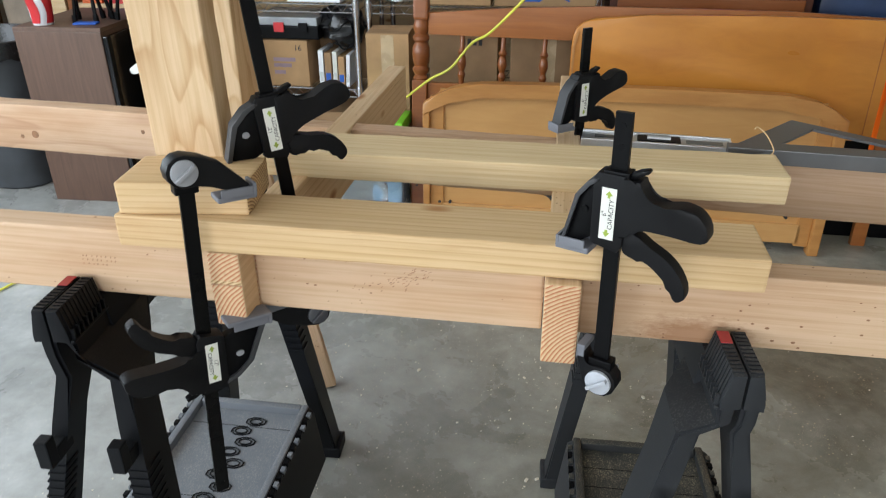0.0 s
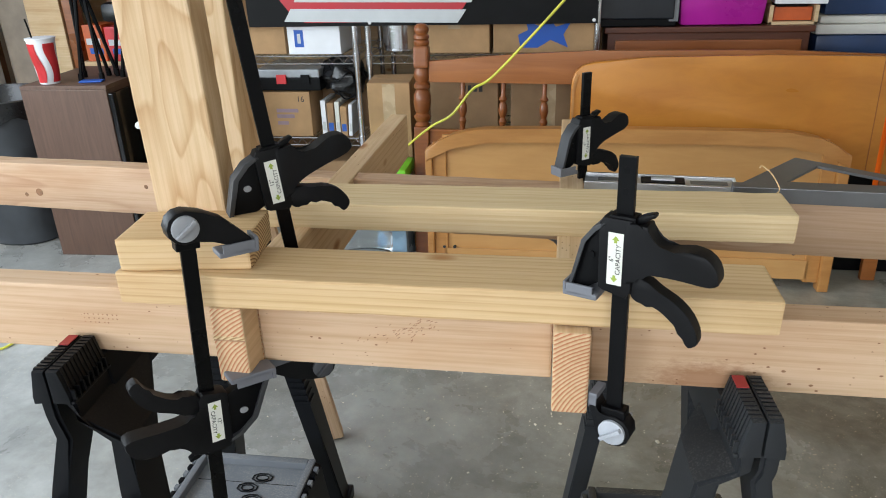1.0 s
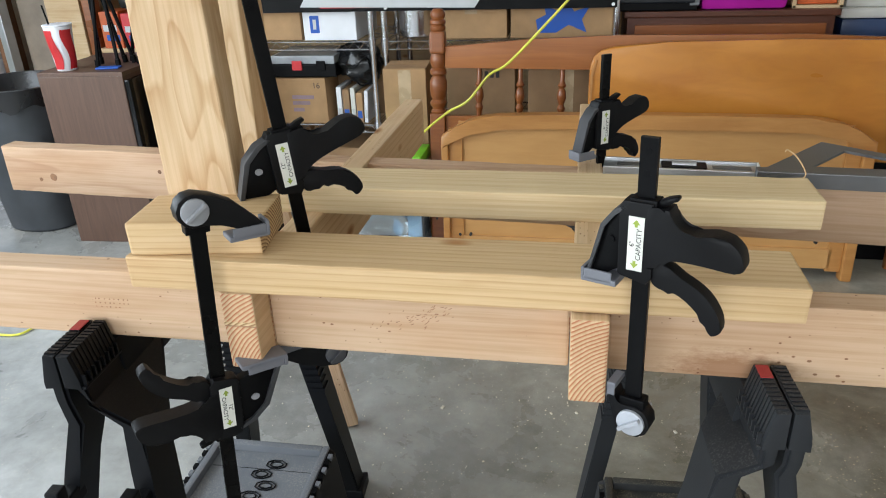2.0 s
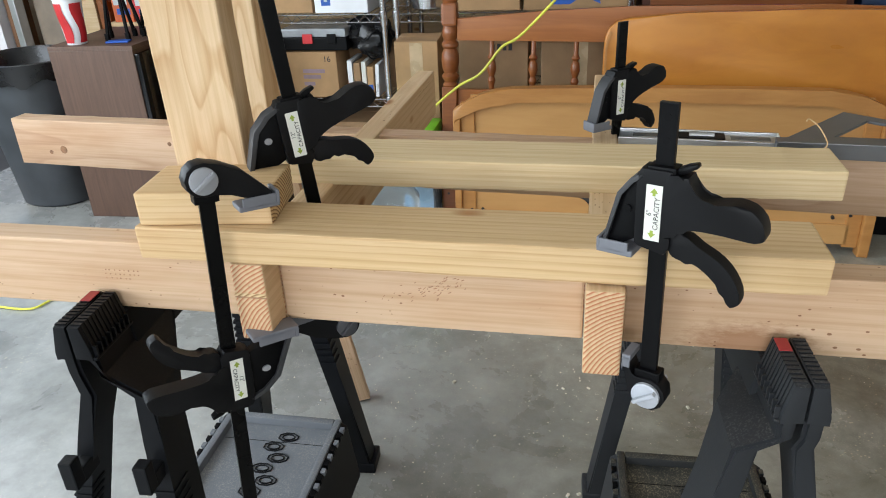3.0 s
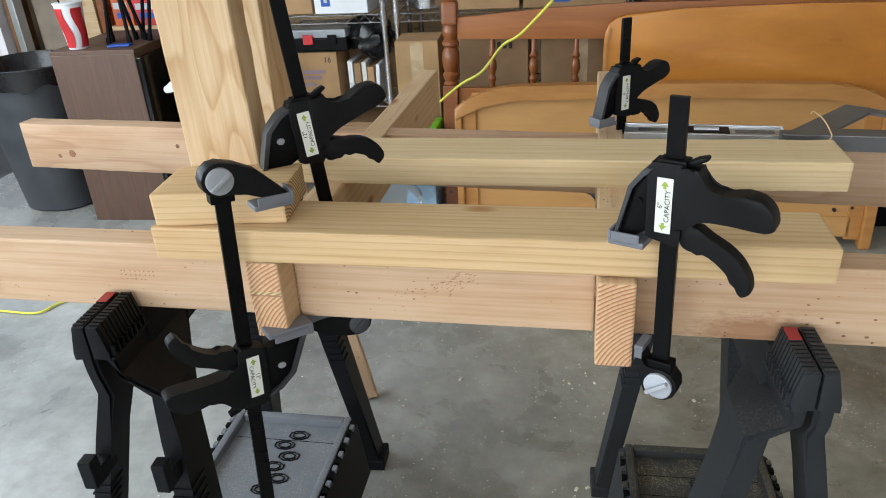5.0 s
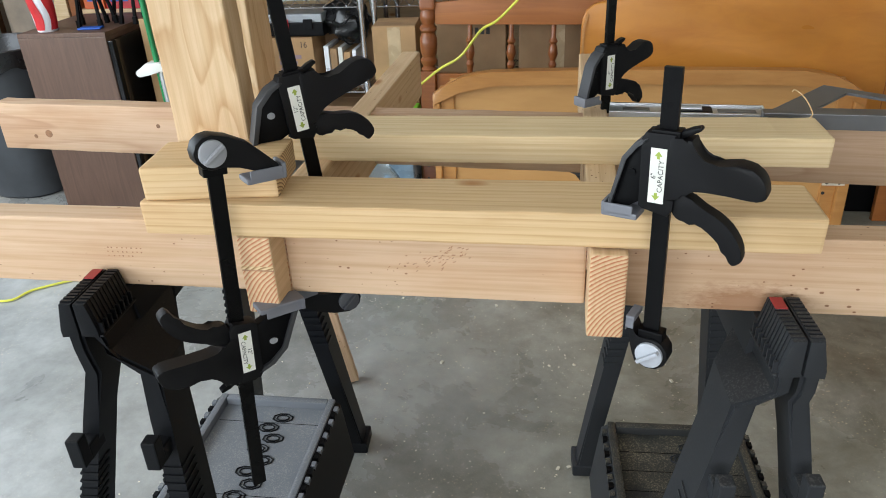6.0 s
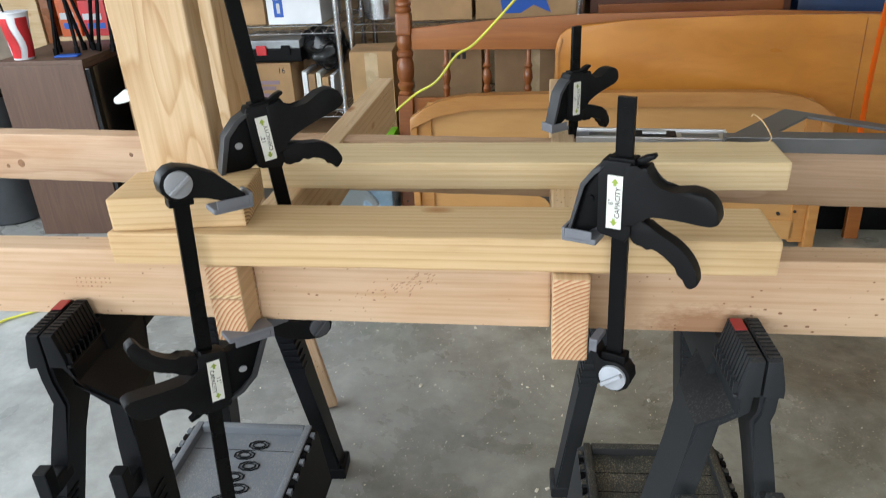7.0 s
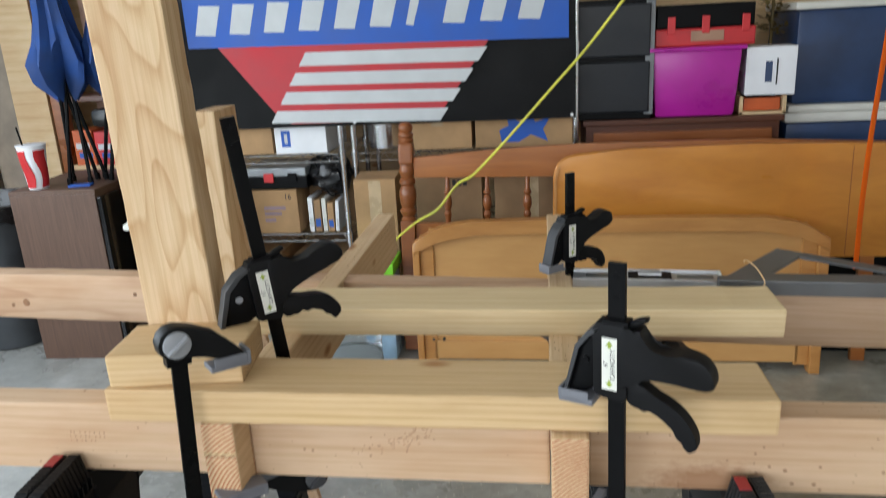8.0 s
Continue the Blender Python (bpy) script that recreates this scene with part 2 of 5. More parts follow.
FOOT = varnished("maple_footboard", (0.55, 0.26, 0.075), (0.40, 0.16, 0.04), 0.36, (3, 20, 20), 0.6)
FOOT_PANEL = varnished("footboard_panel", (0.60, 0.32, 0.11), (0.50, 0.23, 0.065), 0.4, (3, 20, 20), 0.4)
CHERRY = varnished("cherry", (0.10, 0.028, 0.010), (0.05, 0.013, 0.006), 0.42)
WALNUT = varnished("walnut_laminate", (0.12, 0.065, 0.042), (0.07, 0.036, 0.024), 0.5, (40, 40, 3), 0.7)
BLACK = plastic("black_plastic", (0.0025, 0.0025, 0.003), 0.45, spec=0.12)
BLACK_ROUGH = plastic("black_grip", (0.004, 0.004, 0.0048), 0.5, bumps=0.2, spec=0.2)
HORSE_BLACK = dusty("sawhorse_plastic", (0.004, 0.0045, 0.006), (0.3, 0.28, 0.24), 0.06, 0.45)
# same black plastic, base lifted for the light on the right sawhorse, plus sawdust
HORSE_DUSTY_LIT = dusty("sawhorse_plastic_dusty_lit", (0.026, 0.028, 0.031), (0.3, 0.29, 0.27), 0.35, 0.48)
# pale bluish base holds the sky's reflection on the left tray; dust lies over it
TRAY_SKYLIT = dusty("tray_plastic", (0.15, 0.16, 0.175), (0.5, 0.48, 0.43), 0.6, 0.27)
TRAY_DARK = dusty("tray_plastic_sawdust", (0.03, 0.031, 0.031), (0.42, 0.36, 0.24), 0.8, 0.4)
BAR = plastic("black_steel", (0.0025, 0.0025, 0.003), 0.3, 0.3, spec=0.15)
GREY = plastic("grey_pad", (0.15, 0.155, 0.175), 0.55)
KNOB = plastic("grey_knob", (0.3, 0.31, 0.33), 0.4)
KNOB_DARK = plastic("dark_knob", (0.07, 0.072, 0.08), 0.45)
KNOB_LIGHT = plastic("light_knob", (0.40, 0.42, 0.46), 0.35)
LABEL = plastic("white_label", (0.72, 0.72, 0.66), 0.5, 0.05, bumps=0.02)
INK = plastic("black_ink", (0.02, 0.02, 0.02), 0.6)
GREEN_INK = plastic("green_ink", (0.28, 0.36, 0.05), 0.6)
RED = plastic("red_plastic", (0.5, 0.02, 0.025), 0.4)
RED_INSERT = plastic("red_insert", (0.35, 0.03, 0.03), 0.5)
STEEL = plastic("chrome_wire", (0.62, 0.62, 0.64), 0.22, 0.1, metal=1.0)
ALU = plastic("brushed_aluminium", (0.55, 0.56, 0.57), 0.34, 0.15, metal=0.9)
SQUARE = plastic("dark_alloy", (0.17, 0.175, 0.18), 0.4, 0.2, metal=0.7)
CARD = cardboard_mat()
CARD_DARK = cardboard_mat("cardboard_brown", (0.3, 0.18, 0.09))
WHITE = plastic("white_card", (0.74, 0.75, 0.78), 0.55, 0.06)
NAVY = plastic("navy_plastic", (0.015, 0.04, 0.11), 0.42)
PINK = plastic("magenta_plastic", (0.42, 0.014, 0.30), 0.3, 0.12)
CAN = plastic("grey_bin", (0.045, 0.05, 0.056), 0.5)
BAG = plastic("black_bag", (0.012, 0.012, 0.013), 0.28, bumps=0.6)
BLUE = plastic("blue_cloth", (0.008, 0.042, 0.17), 0.8, 0.35)
BLUE_PRINT = plastic("blue_print", (0.012, 0.085, 0.40), 0.55, 0.1)
RED_PRINT = plastic("red_print", (0.44, 0.018, 0.028), 0.55, 0.1)
WHITE_PRINT = plastic("white_print", (0.50, 0.52, 0.53), 0.55, 0.08)
VINYL = plastic("black_vinyl", (0.010, 0.010, 0.011), 0.55, 0.3, spec=0.3)
ROPE = plastic("yellow_cord", (0.62, 0.6, 0.07), 0.55)
STRAP = plastic("orange_strap", (0.98, 0.15, 0.006), 0.7, 0.1, spec=0.2)
LIME = plastic("lime_plastic", (0.2, 0.62, 0.03), 0.4)
GREEN_BAR = plastic("green_paint", (0.015, 0.22, 0.07), 0.35)
ORANGE = plastic("orange_box", (0.55, 0.1, 0.02), 0.5)
CREAM = plastic("cream_plastic", (0.66, 0.65, 0.6), 0.45, 0.06)
CLEAR = glassy("clear_plastic", (0.8, 0.88, 0.93), 0.12)
SMOKE = plastic("smoke_plastic", (0.012, 0.014, 0.018), 0.4, spec=0.3)
DRYWALL = plastic("drywall", (0.68, 0.66, 0.62), 0.8, 0.1, 8)
OSB = lumber("plywood_wall", (0.62, 0.46, 0.28), (0.5, 0.33, 0.17), 0.02, 0.5, shift=0.3)
CONCRETE = concrete_mat()
ASPHALT = plastic("asphalt", (0.06, 0.06, 0.06), 0.85, 0.3, 60, 0.6)
GRASS = plastic("grass", (0.07, 0.13, 0.025), 0.9, 0.5, 30, 0.8)
LEAF = plastic("leaf", (0.05, 0.11, 0.02), 0.6, 0.4)

# ---- building blocks ----
def thing(name, at=None, label="", category="", group="", kind=""):
    o = new(name)
    if at is not None:
        o.matrix_world = at
    return tagged(o, label, category, group, kind)

def part(name, bm, material, parent=None, label="", at=None, smooth=False):
    me = bpy.data.meshes.new(name)
    bmesh.ops.recalc_face_normals(bm, faces=bm.faces)
    bm.to_mesh(me)
    bm.free()
    me.materials.append(material)
    if smooth:
        me.polygons.foreach_set("use_smooth", [True] * len(me.polygons))
        me.set_sharp_from_angle(angle=radians(38))
    o = new(name, me)
    if parent is not None:
        o.parent = parent
    if at is not None:
        o.matrix_basis = at
    if label:
        o["label"] = label
    return o

def solo(name, bm, material, at, label, category, group="", kind="", smooth=False):
    return tagged(part(name, bm, material, None, "", at, smooth), label, category, group, kind)

def box(x0, x1, y0, y1, z0, z1, bevel=0.0, bm=None, seg=2):
    out = bmesh.new() if bm is None else bm
    m = Matrix.Translation(((x0 + x1) / 2, (y0 + y1) / 2, (z0 + z1) / 2)) @ Matrix.Diagonal((abs(x1 - x0), abs(y1 - y0), abs(z1 - z0), 1))
    r = bmesh.ops.create_cube(out, size=1, matrix=m)
    if bevel:
        es = {e for v in r["verts"] for e in v.link_edges}
        bmesh.ops.bevel(out, geom=list(es), offset=bevel, segments=seg, profile=0.6, affect='EDGES')
    return out

def tube(points, r, seg=8, bm=None, caps=True, flat=1.0):
    """A round rod through points; r a number or one for each point."""
    out = bmesh.new() if bm is None else bm
    pts = [Vector(p) for p in points]
    rs = r if isinstance(r, (list, tuple)) else [r] * len(pts)
    rings, side = [], None
    for i, p in enumerate(pts):
        d = (pts[min(i + 1, len(pts) - 1)] - pts[max(i - 1, 0)]).normalized()
        if side is None:
            side = d.orthogonal().normalized()
        side = (side - d * side.dot(d)).normalized()
        up = d.cross(side)
        rings.append([out.verts.new(p + (side * math.cos(a) + up * math.sin(a) * flat) * rs[i]) for a in (math.tau * k / seg for k in range(seg))])
    for a, b in zip(rings, rings[1:]):
        for k in range(seg):
            out.faces.new((a[k], a[(k + 1) % seg], b[(k + 1) % seg], b[k]))
    if caps:
        out.faces.new(rings[0][::-1]), out.faces.new(rings[-1])
    return out

def lathe(profile, seg=20, bm=None):
    """Turned form round z from (radius, height) pairs."""
    out = bmesh.new() if bm is None else bm
    rings = [[out.verts.new((r * math.cos(a), r * math.sin(a), z)) for a in (math.tau * k / seg for k in range(seg))] for r, z in profile]
    for a, b in zip(rings, rings[1:]):
        for k in range(seg):
            out.faces.new((a[k], a[(k + 1) % seg], b[(k + 1) % seg], b[k]))
    out.faces.new(rings[0][::-1]), out.faces.new(rings[-1])
    return out

def prism(outline, t0, t1, bevel=0.0, bm=None):
    """An outline in x and z, thick from y = t0 to t1."""
    out = bmesh.new() if bm is None else bm
    a = [out.verts.new((x, t0, z)) for x, z in outline]
    b = [out.verts.new((x, t1, z)) for x, z in outline]
    fs = [out.faces.new(a), out.faces.new(b[::-1])]
    k = len(a)
    for i in range(k):
        out.faces.new((a[i], b[i], b[(i + 1) % k], a[(i + 1) % k]))
    if bevel:
        bmesh.ops.bevel(out, geom=list({e for f in fs for e in f.edges}), offset=bevel, segments=2, profile=0.6, affect='EDGES')
    return out

def ribbon(points, cap=5):
    """The outline of a bar of changing width through (x, z, radius), with round ends."""
    pts = [(Vector((x, z)), r) for x, z, r in points]
    left, right = [], []
    for i, (p, r) in enumerate(pts):
        d = (pts[min(i + 1, len(pts) - 1)][0] - pts[max(i - 1, 0)][0]).normalized()
        nrm = Vector((-d.y, d.x))
        left.append(p + nrm * r), right.append(p - nrm * r)
    def turn(p, r, d):
        a0 = math.atan2(d.y, d.x)
        return [p + Vector((math.cos(a0 + math.pi / 2 - math.pi * k / (cap + 1)), math.sin(a0 + math.pi / 2 - math.pi * k / (cap + 1)))) * r for k in range(1, cap + 1)]
    end = turn(pts[-1][0], pts[-1][1], pts[-1][0] - pts[-2][0])
    start = turn(pts[0][0], pts[0][1], pts[0][0] - pts[1][0])
    return [(v.x, v.y) for v in left + end + right[::-1] + start]

def spline(pts, steps=6):
    """A smooth line through points."""
    out, p = [], [Vector(q) for q in pts]
    for i in range(len(p) - 1):
        a, b, c, d = p[max(i - 1, 0)], p[i], p[i + 1], p[min(i + 2, len(p) - 1)]
        for k in range(steps):
            t = k / steps
            out.append(0.5 * ((2 * b) + (c - a) * t + (2 * a - 5 * b + 4 * c - d) * t * t + (3 * b - a - 3 * c + d) * t ** 3))
    return out + [p[-1]]

def spline_2d(pts, steps=2):
    """A smooth closed outline through (x, z) points."""
    out, k = [], len(pts)
    p = [Vector(q) for q in pts]
    for i in range(k):
        a, b, c, d = p[i - 1], p[i], p[(i + 1) % k], p[(i + 2) % k]
        for j in range(steps):
            t = j / steps
            v = 0.5 * ((2 * b) + (c - a) * t + (2 * a - 5 * b + 4 * c - d) * t * t + (3 * b - a - 3 * c + d) * t ** 3)
            out.append((v.x, v.y))
    return out

def words(name, text, size, material, parent, at, label=""):
    cu = bpy.data.curves.new(name, 'FONT')
    cu.body, cu.size, cu.extrude, cu.align_x, cu.align_y = text, size, 0.0001, 'CENTER', 'CENTER'
    tmp = new(name, cu)
    me = bpy.data.meshes.new_from_object(tmp)
    bpy.data.objects.remove(tmp)
    me.materials.clear(), me.materials.append(material)
    o = new(name, me)
    o.parent, o.matrix_basis = parent, at
    if label:
        o["label"] = label
    return o

# ---- the garage ----
def slab(name, bm, material, label, category="", at=None):
    return solo(name, bm, material, at or Matrix(), label, category or name.split("_")[0], kind="structure")

H = 0.87  # top of the crosspieces
slab("ground", box(-90, 90, -90, 90, -0.3, -0.06), GRASS, "green lawn round the garage", "ground")
slab("driveway", box(-3.75, -3.0, -9, 9, -0.2, -0.03), ASPHALT, "dark grey asphalt driveway outside the garage", "driveway")
slab("floor", box(-3.0, 3.2, -4.2, 3.3, -0.15, 0), CONCRETE, "worn grey concrete garage floor dusted with sawdust", "floor")
slab("wall_back", box(-3.0, 3.2, 3.1, 3.25, 0, 2.6), OSB, "bare wood sheathing back wall of the garage", "wall")
slab("wall_right", box(3.05, 3.2, -4.2, 3.1, 0, 2.6), DRYWALL, "plain plasterboard side wall", "wall")
# unseen wall; its opening is assumed, to go with the frontal fill
bm = box(-3.0, -2.6, -4.2, -4.05, 0, 2.6)
box(1.3, 3.05, -4.2, -4.05, 0, 2.6, 0, bm), box(-2.6, 1.3, -4.2, -4.05, 2.3, 2.6, 0, bm)
slab("wall_front", bm, DRYWALL, "unseen plasterboard wall with an added opening", "wall")
bm = box(-3.0, -2.85, 2.62, 3.1, 0, 2.6)
box(-3.0, -2.85, -4.05, -3.2, 0, 2.6, 0, bm), box(-3.0, -2.85, -3.2, 2.62, 2.2, 2.6, 0, bm)
slab("wall_left", bm, DRYWALL, "plasterboard wall with a wide open garage door", "wall")
slab("ceiling", box(-3.0, 3.2, -4.2, 3.25, 2.6, 2.7), DRYWALL, "plain plasterboard ceiling", "ceiling")
jamb = thing("door_jamb", None, "garage door jamb with wood trim and a steel track", "door jamb", kind="structure")
part("trim", box(-2.85, -2.81, 2.5, 2.62, 0, 2.2, 0.003), WHITE, jamb, "white painted trim")
part("stud", box(-2.80, -2.745, 2.55, 2.65, 0, 2.2, 0.003), varnished("brown_trim", (0.2, 0.1, 0.05), (0.12, 0.06, 0.03), 0.6), jamb, "brown wooden stud")
part("track", box(-2.735, -2.70, 2.5, 2.56, 0, 2.2, 0.004), plastic("galvanised", (0.5, 0.52, 0.55), 0.4, 0.15, metal=0.8), jamb, "galvanised steel door track")
part("panel", box(-2.68, -2.50, 2.60, 2.64, 0, 2.4, 0.003), plastic("tan_panel", (0.27, 0.22, 0.17), 0.7), jamb, "tan panel")
part("post", box(-2.50, -2.32, 2.56, 2.63, 0, 2.5, 0.004), OSB, jamb, "pale plywood edge")
part("batten", box(-2.315, -2.26, 2.57, 2.63, 0, 2.5, 0.004), MAPLE_RED, jamb, "reddish wooden batten")

# ---- lumber ----
def board(name, x0, x1, y0, y1, z0, z1, material, label, along='x', bevel=0.003, rot=0.0, tilt=None, notch=(), group="lumber", of=None):
    """A sawn board whose mesh runs along its own x, with eased edges and slightly uneven faces. notch: (from, to, low, high) cut-outs along its length."""
    cx, cy, cz = (x0 + x1) / 2, (y0 + y1) / 2, (z0 + z1) / 2
    if along == 'x':
        L, W, T, m = x1 - x0, y1 - y0, z1 - z0, pose(cx, cy, cz, 0, 0, rot)
    elif along == 'y':
        L, W, T, m = y1 - y0, x1 - x0, z1 - z0, pose(cx, cy, cz, 0, 0, 90 + rot)
    else:
        L, W, T, m = z1 - z0, y1 - y0, x1 - x0, pose(cx, cy, cz) @ pose(0, 0, 0, 0, -90, 0) @ pose(0, 0, 0, 0, 0, 0)
    if tilt is not None:
        m = tilt
    bm = bmesh.new()
    if notch:
        cuts = sorted(notch)
        a = -L / 2
        for c0, c1, lo, hi in cuts:
            box(a, c0, -W / 2, W / 2, -T / 2, T / 2, bevel, bm)
            box(c0, c1, -W / 2, W / 2, lo, hi, 0, bm)
            a = c1
        box(a, L / 2, -W / 2, W / 2, -T / 2, T / 2, bevel, bm)
    else:
        box(-L / 2, L / 2, -W / 2, W / 2, -T / 2, T / 2, bevel, bm)
        long_edges = [e for e in bm.edges if abs((e.verts[0].co - e.verts[1].co).x) > L * 0.5]
        bmesh.ops.subdivide_edges(bm, edges=long_edges, cuts=int(max(4, L / 0.03)), use_grid_fill=True)
        for v in bm.verts:
            k = v.co * 9 + Vector((cx * 7, cy * 5, cz * 3))
            edge = 1.0 if abs(abs(v.co.y) - W / 2) < 0.004 and abs(abs(v.co.z) - T / 2) < 0.004 else 0.35
            v.co += noise.noise_vector(k * 4) * 0.0012 * edge
    if of is not None:
        return part(name, bm, material, of, label, m)
    return solo(name, bm, material, m, label, "lumber", group, smooth=False)

frame_ob = thing("bench_frame", None, "lap-jointed fir bench frame of rails and crosspieces resting on sawhorses", "wooden frame")
BEAM_Y = 0.045
bc = 0.05
front_ob = board("front_rail", -1.45, 1.55, BEAM_Y, BEAM_Y + 0.038, H - 0.089, H, FIR, "long pinkish fir rail laid on edge across two sawhorses",
      notch=((-0.377 - bc, -0.339 - bc, 0.0, 0.0445), (0.001 - bc, 0.042 - bc, 0.0, 0.0445)), of=frame_ob)
lap_ob = board("crosspiece", -0.377, -0.339, 0.004, 0.915, H - 0.094, H + 0.002, CROSS, "fir crosspiece on edge with reddish end grain", 'y',
      notch=((BEAM_Y - 0.4595, BEAM_Y + 0.038 - 0.4595, -0.0445, 0.0),), of=frame_ob)
board("crosspiece", 0.002, 0.040, -0.007, 0.886, H - 0.097, H + 0.001, CROSS, "fir crosspiece on edge with pink end grain", 'y',
      notch=((BEAM_Y - 0.4435, BEAM_Y + 0.038 - 0.4435, -0.0445, 0.0),), of=frame_ob)
rail_ob = board("rear_rail", -1.08, 1.5, 0.426, 0.464, H - 0.089, H - 0.0005, RAIL, "long fir rail on edge with a knot near its cut end", rot=-4.3, of=frame_ob)
KNOT = plastic("knot_wood", (0.27, 0.13, 0.06), 0.6, 0.4, 300)
for x, z, s in ((-1.185, -0.012, 0.0075), (-1.215, -0.018, 0.004), (-0.95, 0.01, 0.004)):
    part("knot", tube([(x, -0.0195, z), (x, -0.0180, z)], s, 12), KNOT, rail_ob, "dark brown knot")
GOUGE = plastic("torn_wood", (0.36, 0.19, 0.105), 0.8, 0.4, 300)
rng = random.Random(11)
for k in range(64):
    x = rng.choice((rng.gauss(-0.155, 0.014), rng.uniform(-0.222, -0.128)))
    z = 0.818 + (x + 0.222) * 0.24 + rng.gauss(0, 0.007)
    h = rng.uniform(0.0006, 0.0022)
    part("gouge", box(-h, h, -0.0192, -0.0188, -0.00045, 0.00045, 0.0001), GOUGE, front_ob, "", pose(x - 0.05, 0, z - (H - 0.0445), 0, -rng.uniform(10, 55), 0))
for k in range(22):
    part("nail_mark", tube([(0, -0.0192, 0), (0, -0.0188, 0)], 0.0011, 6), GOUGE, front_ob, "", pose(-0.565 + (k % 8) * 0.0062 + rng.uniform(-0.001, 0.001) - 0.05, 0, 0.832 - (k // 8) * 0.0055 - (H - 0.0445)))
part("lap_line", box(-0.4557, -0.4552, -0.0185, 0.0185, 0.0065, 0.0085), GOUGE, lap_ob)
part("lap_line", box(-0.4559, -0.4552, -0.0185, 0.0185, 0.0085, 0.0125), PALE, lap_ob, "pale strip of the lap joint")
board("front_plank", -0.481, 0.2215, 0.004, 0.090, H + 0.003, H + 0.041, PINE, "yellow pine plank clamped flat on the front rail")
board("rear_plank", -0.56, 0.299, 0.245, 0.334, H, H + 0.038, PALE, "yellow pine plank lying flat over the crosspieces")
board("spacer_block", -0.481, -0.333, 0.016, 0.105, H + 0.041, H + 0.079, PINE, "short yellow pine offcut with ringed end grain under a clamp", rot=7.0)
board("upright_post", -0.485, -0.396, 0.105, 0.143, H, H + 0.75, STUD, "upright pine stud with wavy grain clamped to the frame", 'z', tilt=pose(-0.440, 0.124, H + 0.375, 0, -1.2, 0) @ pose(0, 0, 0, 0, -90, 0))
board("leg", -0.565, -0.527, 0.47, 0.559, H - 0.089, H + 0.29, STUD, "shorter upright pine leg with a cut top", 'z', of=frame_ob)
board("leg", -0.605, -0.572, 0.82, 0.858, 0.0, 0.84, FIR, "fir leg standing on the concrete floor", 'z', tilt=look((-0.636, 0.845, 0.42), (-0.715, 0.82, 0.9)) @ pose(0, 0, 0, 0, 90, 0), of=frame_ob)

# ---- trigger clamps ----
def trigger_clamp(at, top, bottom, text, label, knob, group="trigger clamps", flip=1, reach=1.0, grip=1.0, low=None, rivet=None, rise=0.15):
    """Local: bar along z at x = 0, jaw to -x, grip to +x, foot of the sliding head at z = 0. top, bottom: ends of the bar."""
    c = thing("trigger_clamp", at, label, "clamp", group)
    bm = box(-0.009, 0.009, -0.003, 0.003, bottom, top, 0.0008)
    bar = part("bar", bm, BAR, c, "flat black steel bar")
    for k in (0.014, 0.036):
        part("hole", tube([(0, -0.0034, top - k), (0, 0.0034, top - k)], 0.0036, 12), BLACK, bar, "small bar hole", smooth=True)
    body = part("head_body", prism([(-0.0225, 0.004), (-0.0232, 0.076), (-0.019, 0.083), (0.0105, 0.083), (0.0135, 0.078), (0.0135, 0.004), (0.008, -0.004), (-0.018, 0.001)], -0.0115, 0.0115, 0.0022), BLACK_ROUGH, c, "black moulded clamp head", smooth=True)
    part("collar", box(-0.014, 0.014, -0.0095, 0.0095, 0.078, 0.086, 0.002), BLACK, body)
    handle = part("grip", prism([(x, z + rise * max(0, x - 0.018)) for x, z in spline_2d([(0.004, 0.079), (0.016, 0.078), (0.028, 0.078), (0.0335, 0.064), (0.047, 0.0535), (0.062, 0.051), (0.082, 0.051), (0.100, 0.046), (0.1135, 0.034), (0.1185, 0.020), (0.115, 0.0145), (0.100, 0.0155), (0.078, 0.020), (0.057, 0.0235), (0.040, 0.0255), (0.026, 0.0245), (0.016, 0.020), (0.004, 0.014)])], -0.0118, 0.0118, 0.0026), BLACK_ROUGH, c, "black rubbery pistol grip", smooth=True)
    trig = part("trigger", prism([(x, z + rise * 0.85 * max(0, x - 0.018)) for x, z in spline_2d([(0.012, 0.019), (0.022, 0.0215), (0.033, 0.0165), (0.048, 0.0065), (0.066, -0.003), (0.082, -0.015), (0.094, -0.030), (0.1005, -0.045), (0.0985, -0.052), (0.090, -0.055), (0.085, -0.050), (0.077, -0.037), (0.063, -0.024), (0.048, -0.0135), (0.033, -0.008), (0.020, -0.007), (0.0125, -0.001), (0.010, 0.009)])], -0.0085, 0.0085, 0.003), BLACK_ROUGH, c, "black squeeze trigger", smooth=True)
    part("release_lever", prism(ribbon([(0.012, 0.080, 0.0035), (0.022, 0.086, 0.0028), (0.030, 0.089, 0.0025)]), -0.005, 0.005, 0.0012), BAR, c, "small release lever", smooth=True)
    jaw = part("sliding_jaw", prism([(-0.018, 0.072), (-0.030, 0.067), (-0.044, 0.052), (-0.058, 0.006), (-0.060, -0.004), (-0.048, -0.006), (-0.034, 0.002), (-0.018, 0.010)], -0.007, 0.007, 0.002), BLACK, c, "black tapered jaw", smooth=True)
    part("jaw_rim", prism(ribbon([(-0.018, 0.075, 0.0025), (-0.031, 0.069, 0.0025), (-0.0455, 0.053, 0.0025), (-0.0605, 0.002, 0.0025)]), -0.0115, 0.0115, 0.0008), plastic("grey_rim", (0.03, 0.031, 0.034), 0.5), jaw, "dark grey jaw rim", smooth=True)
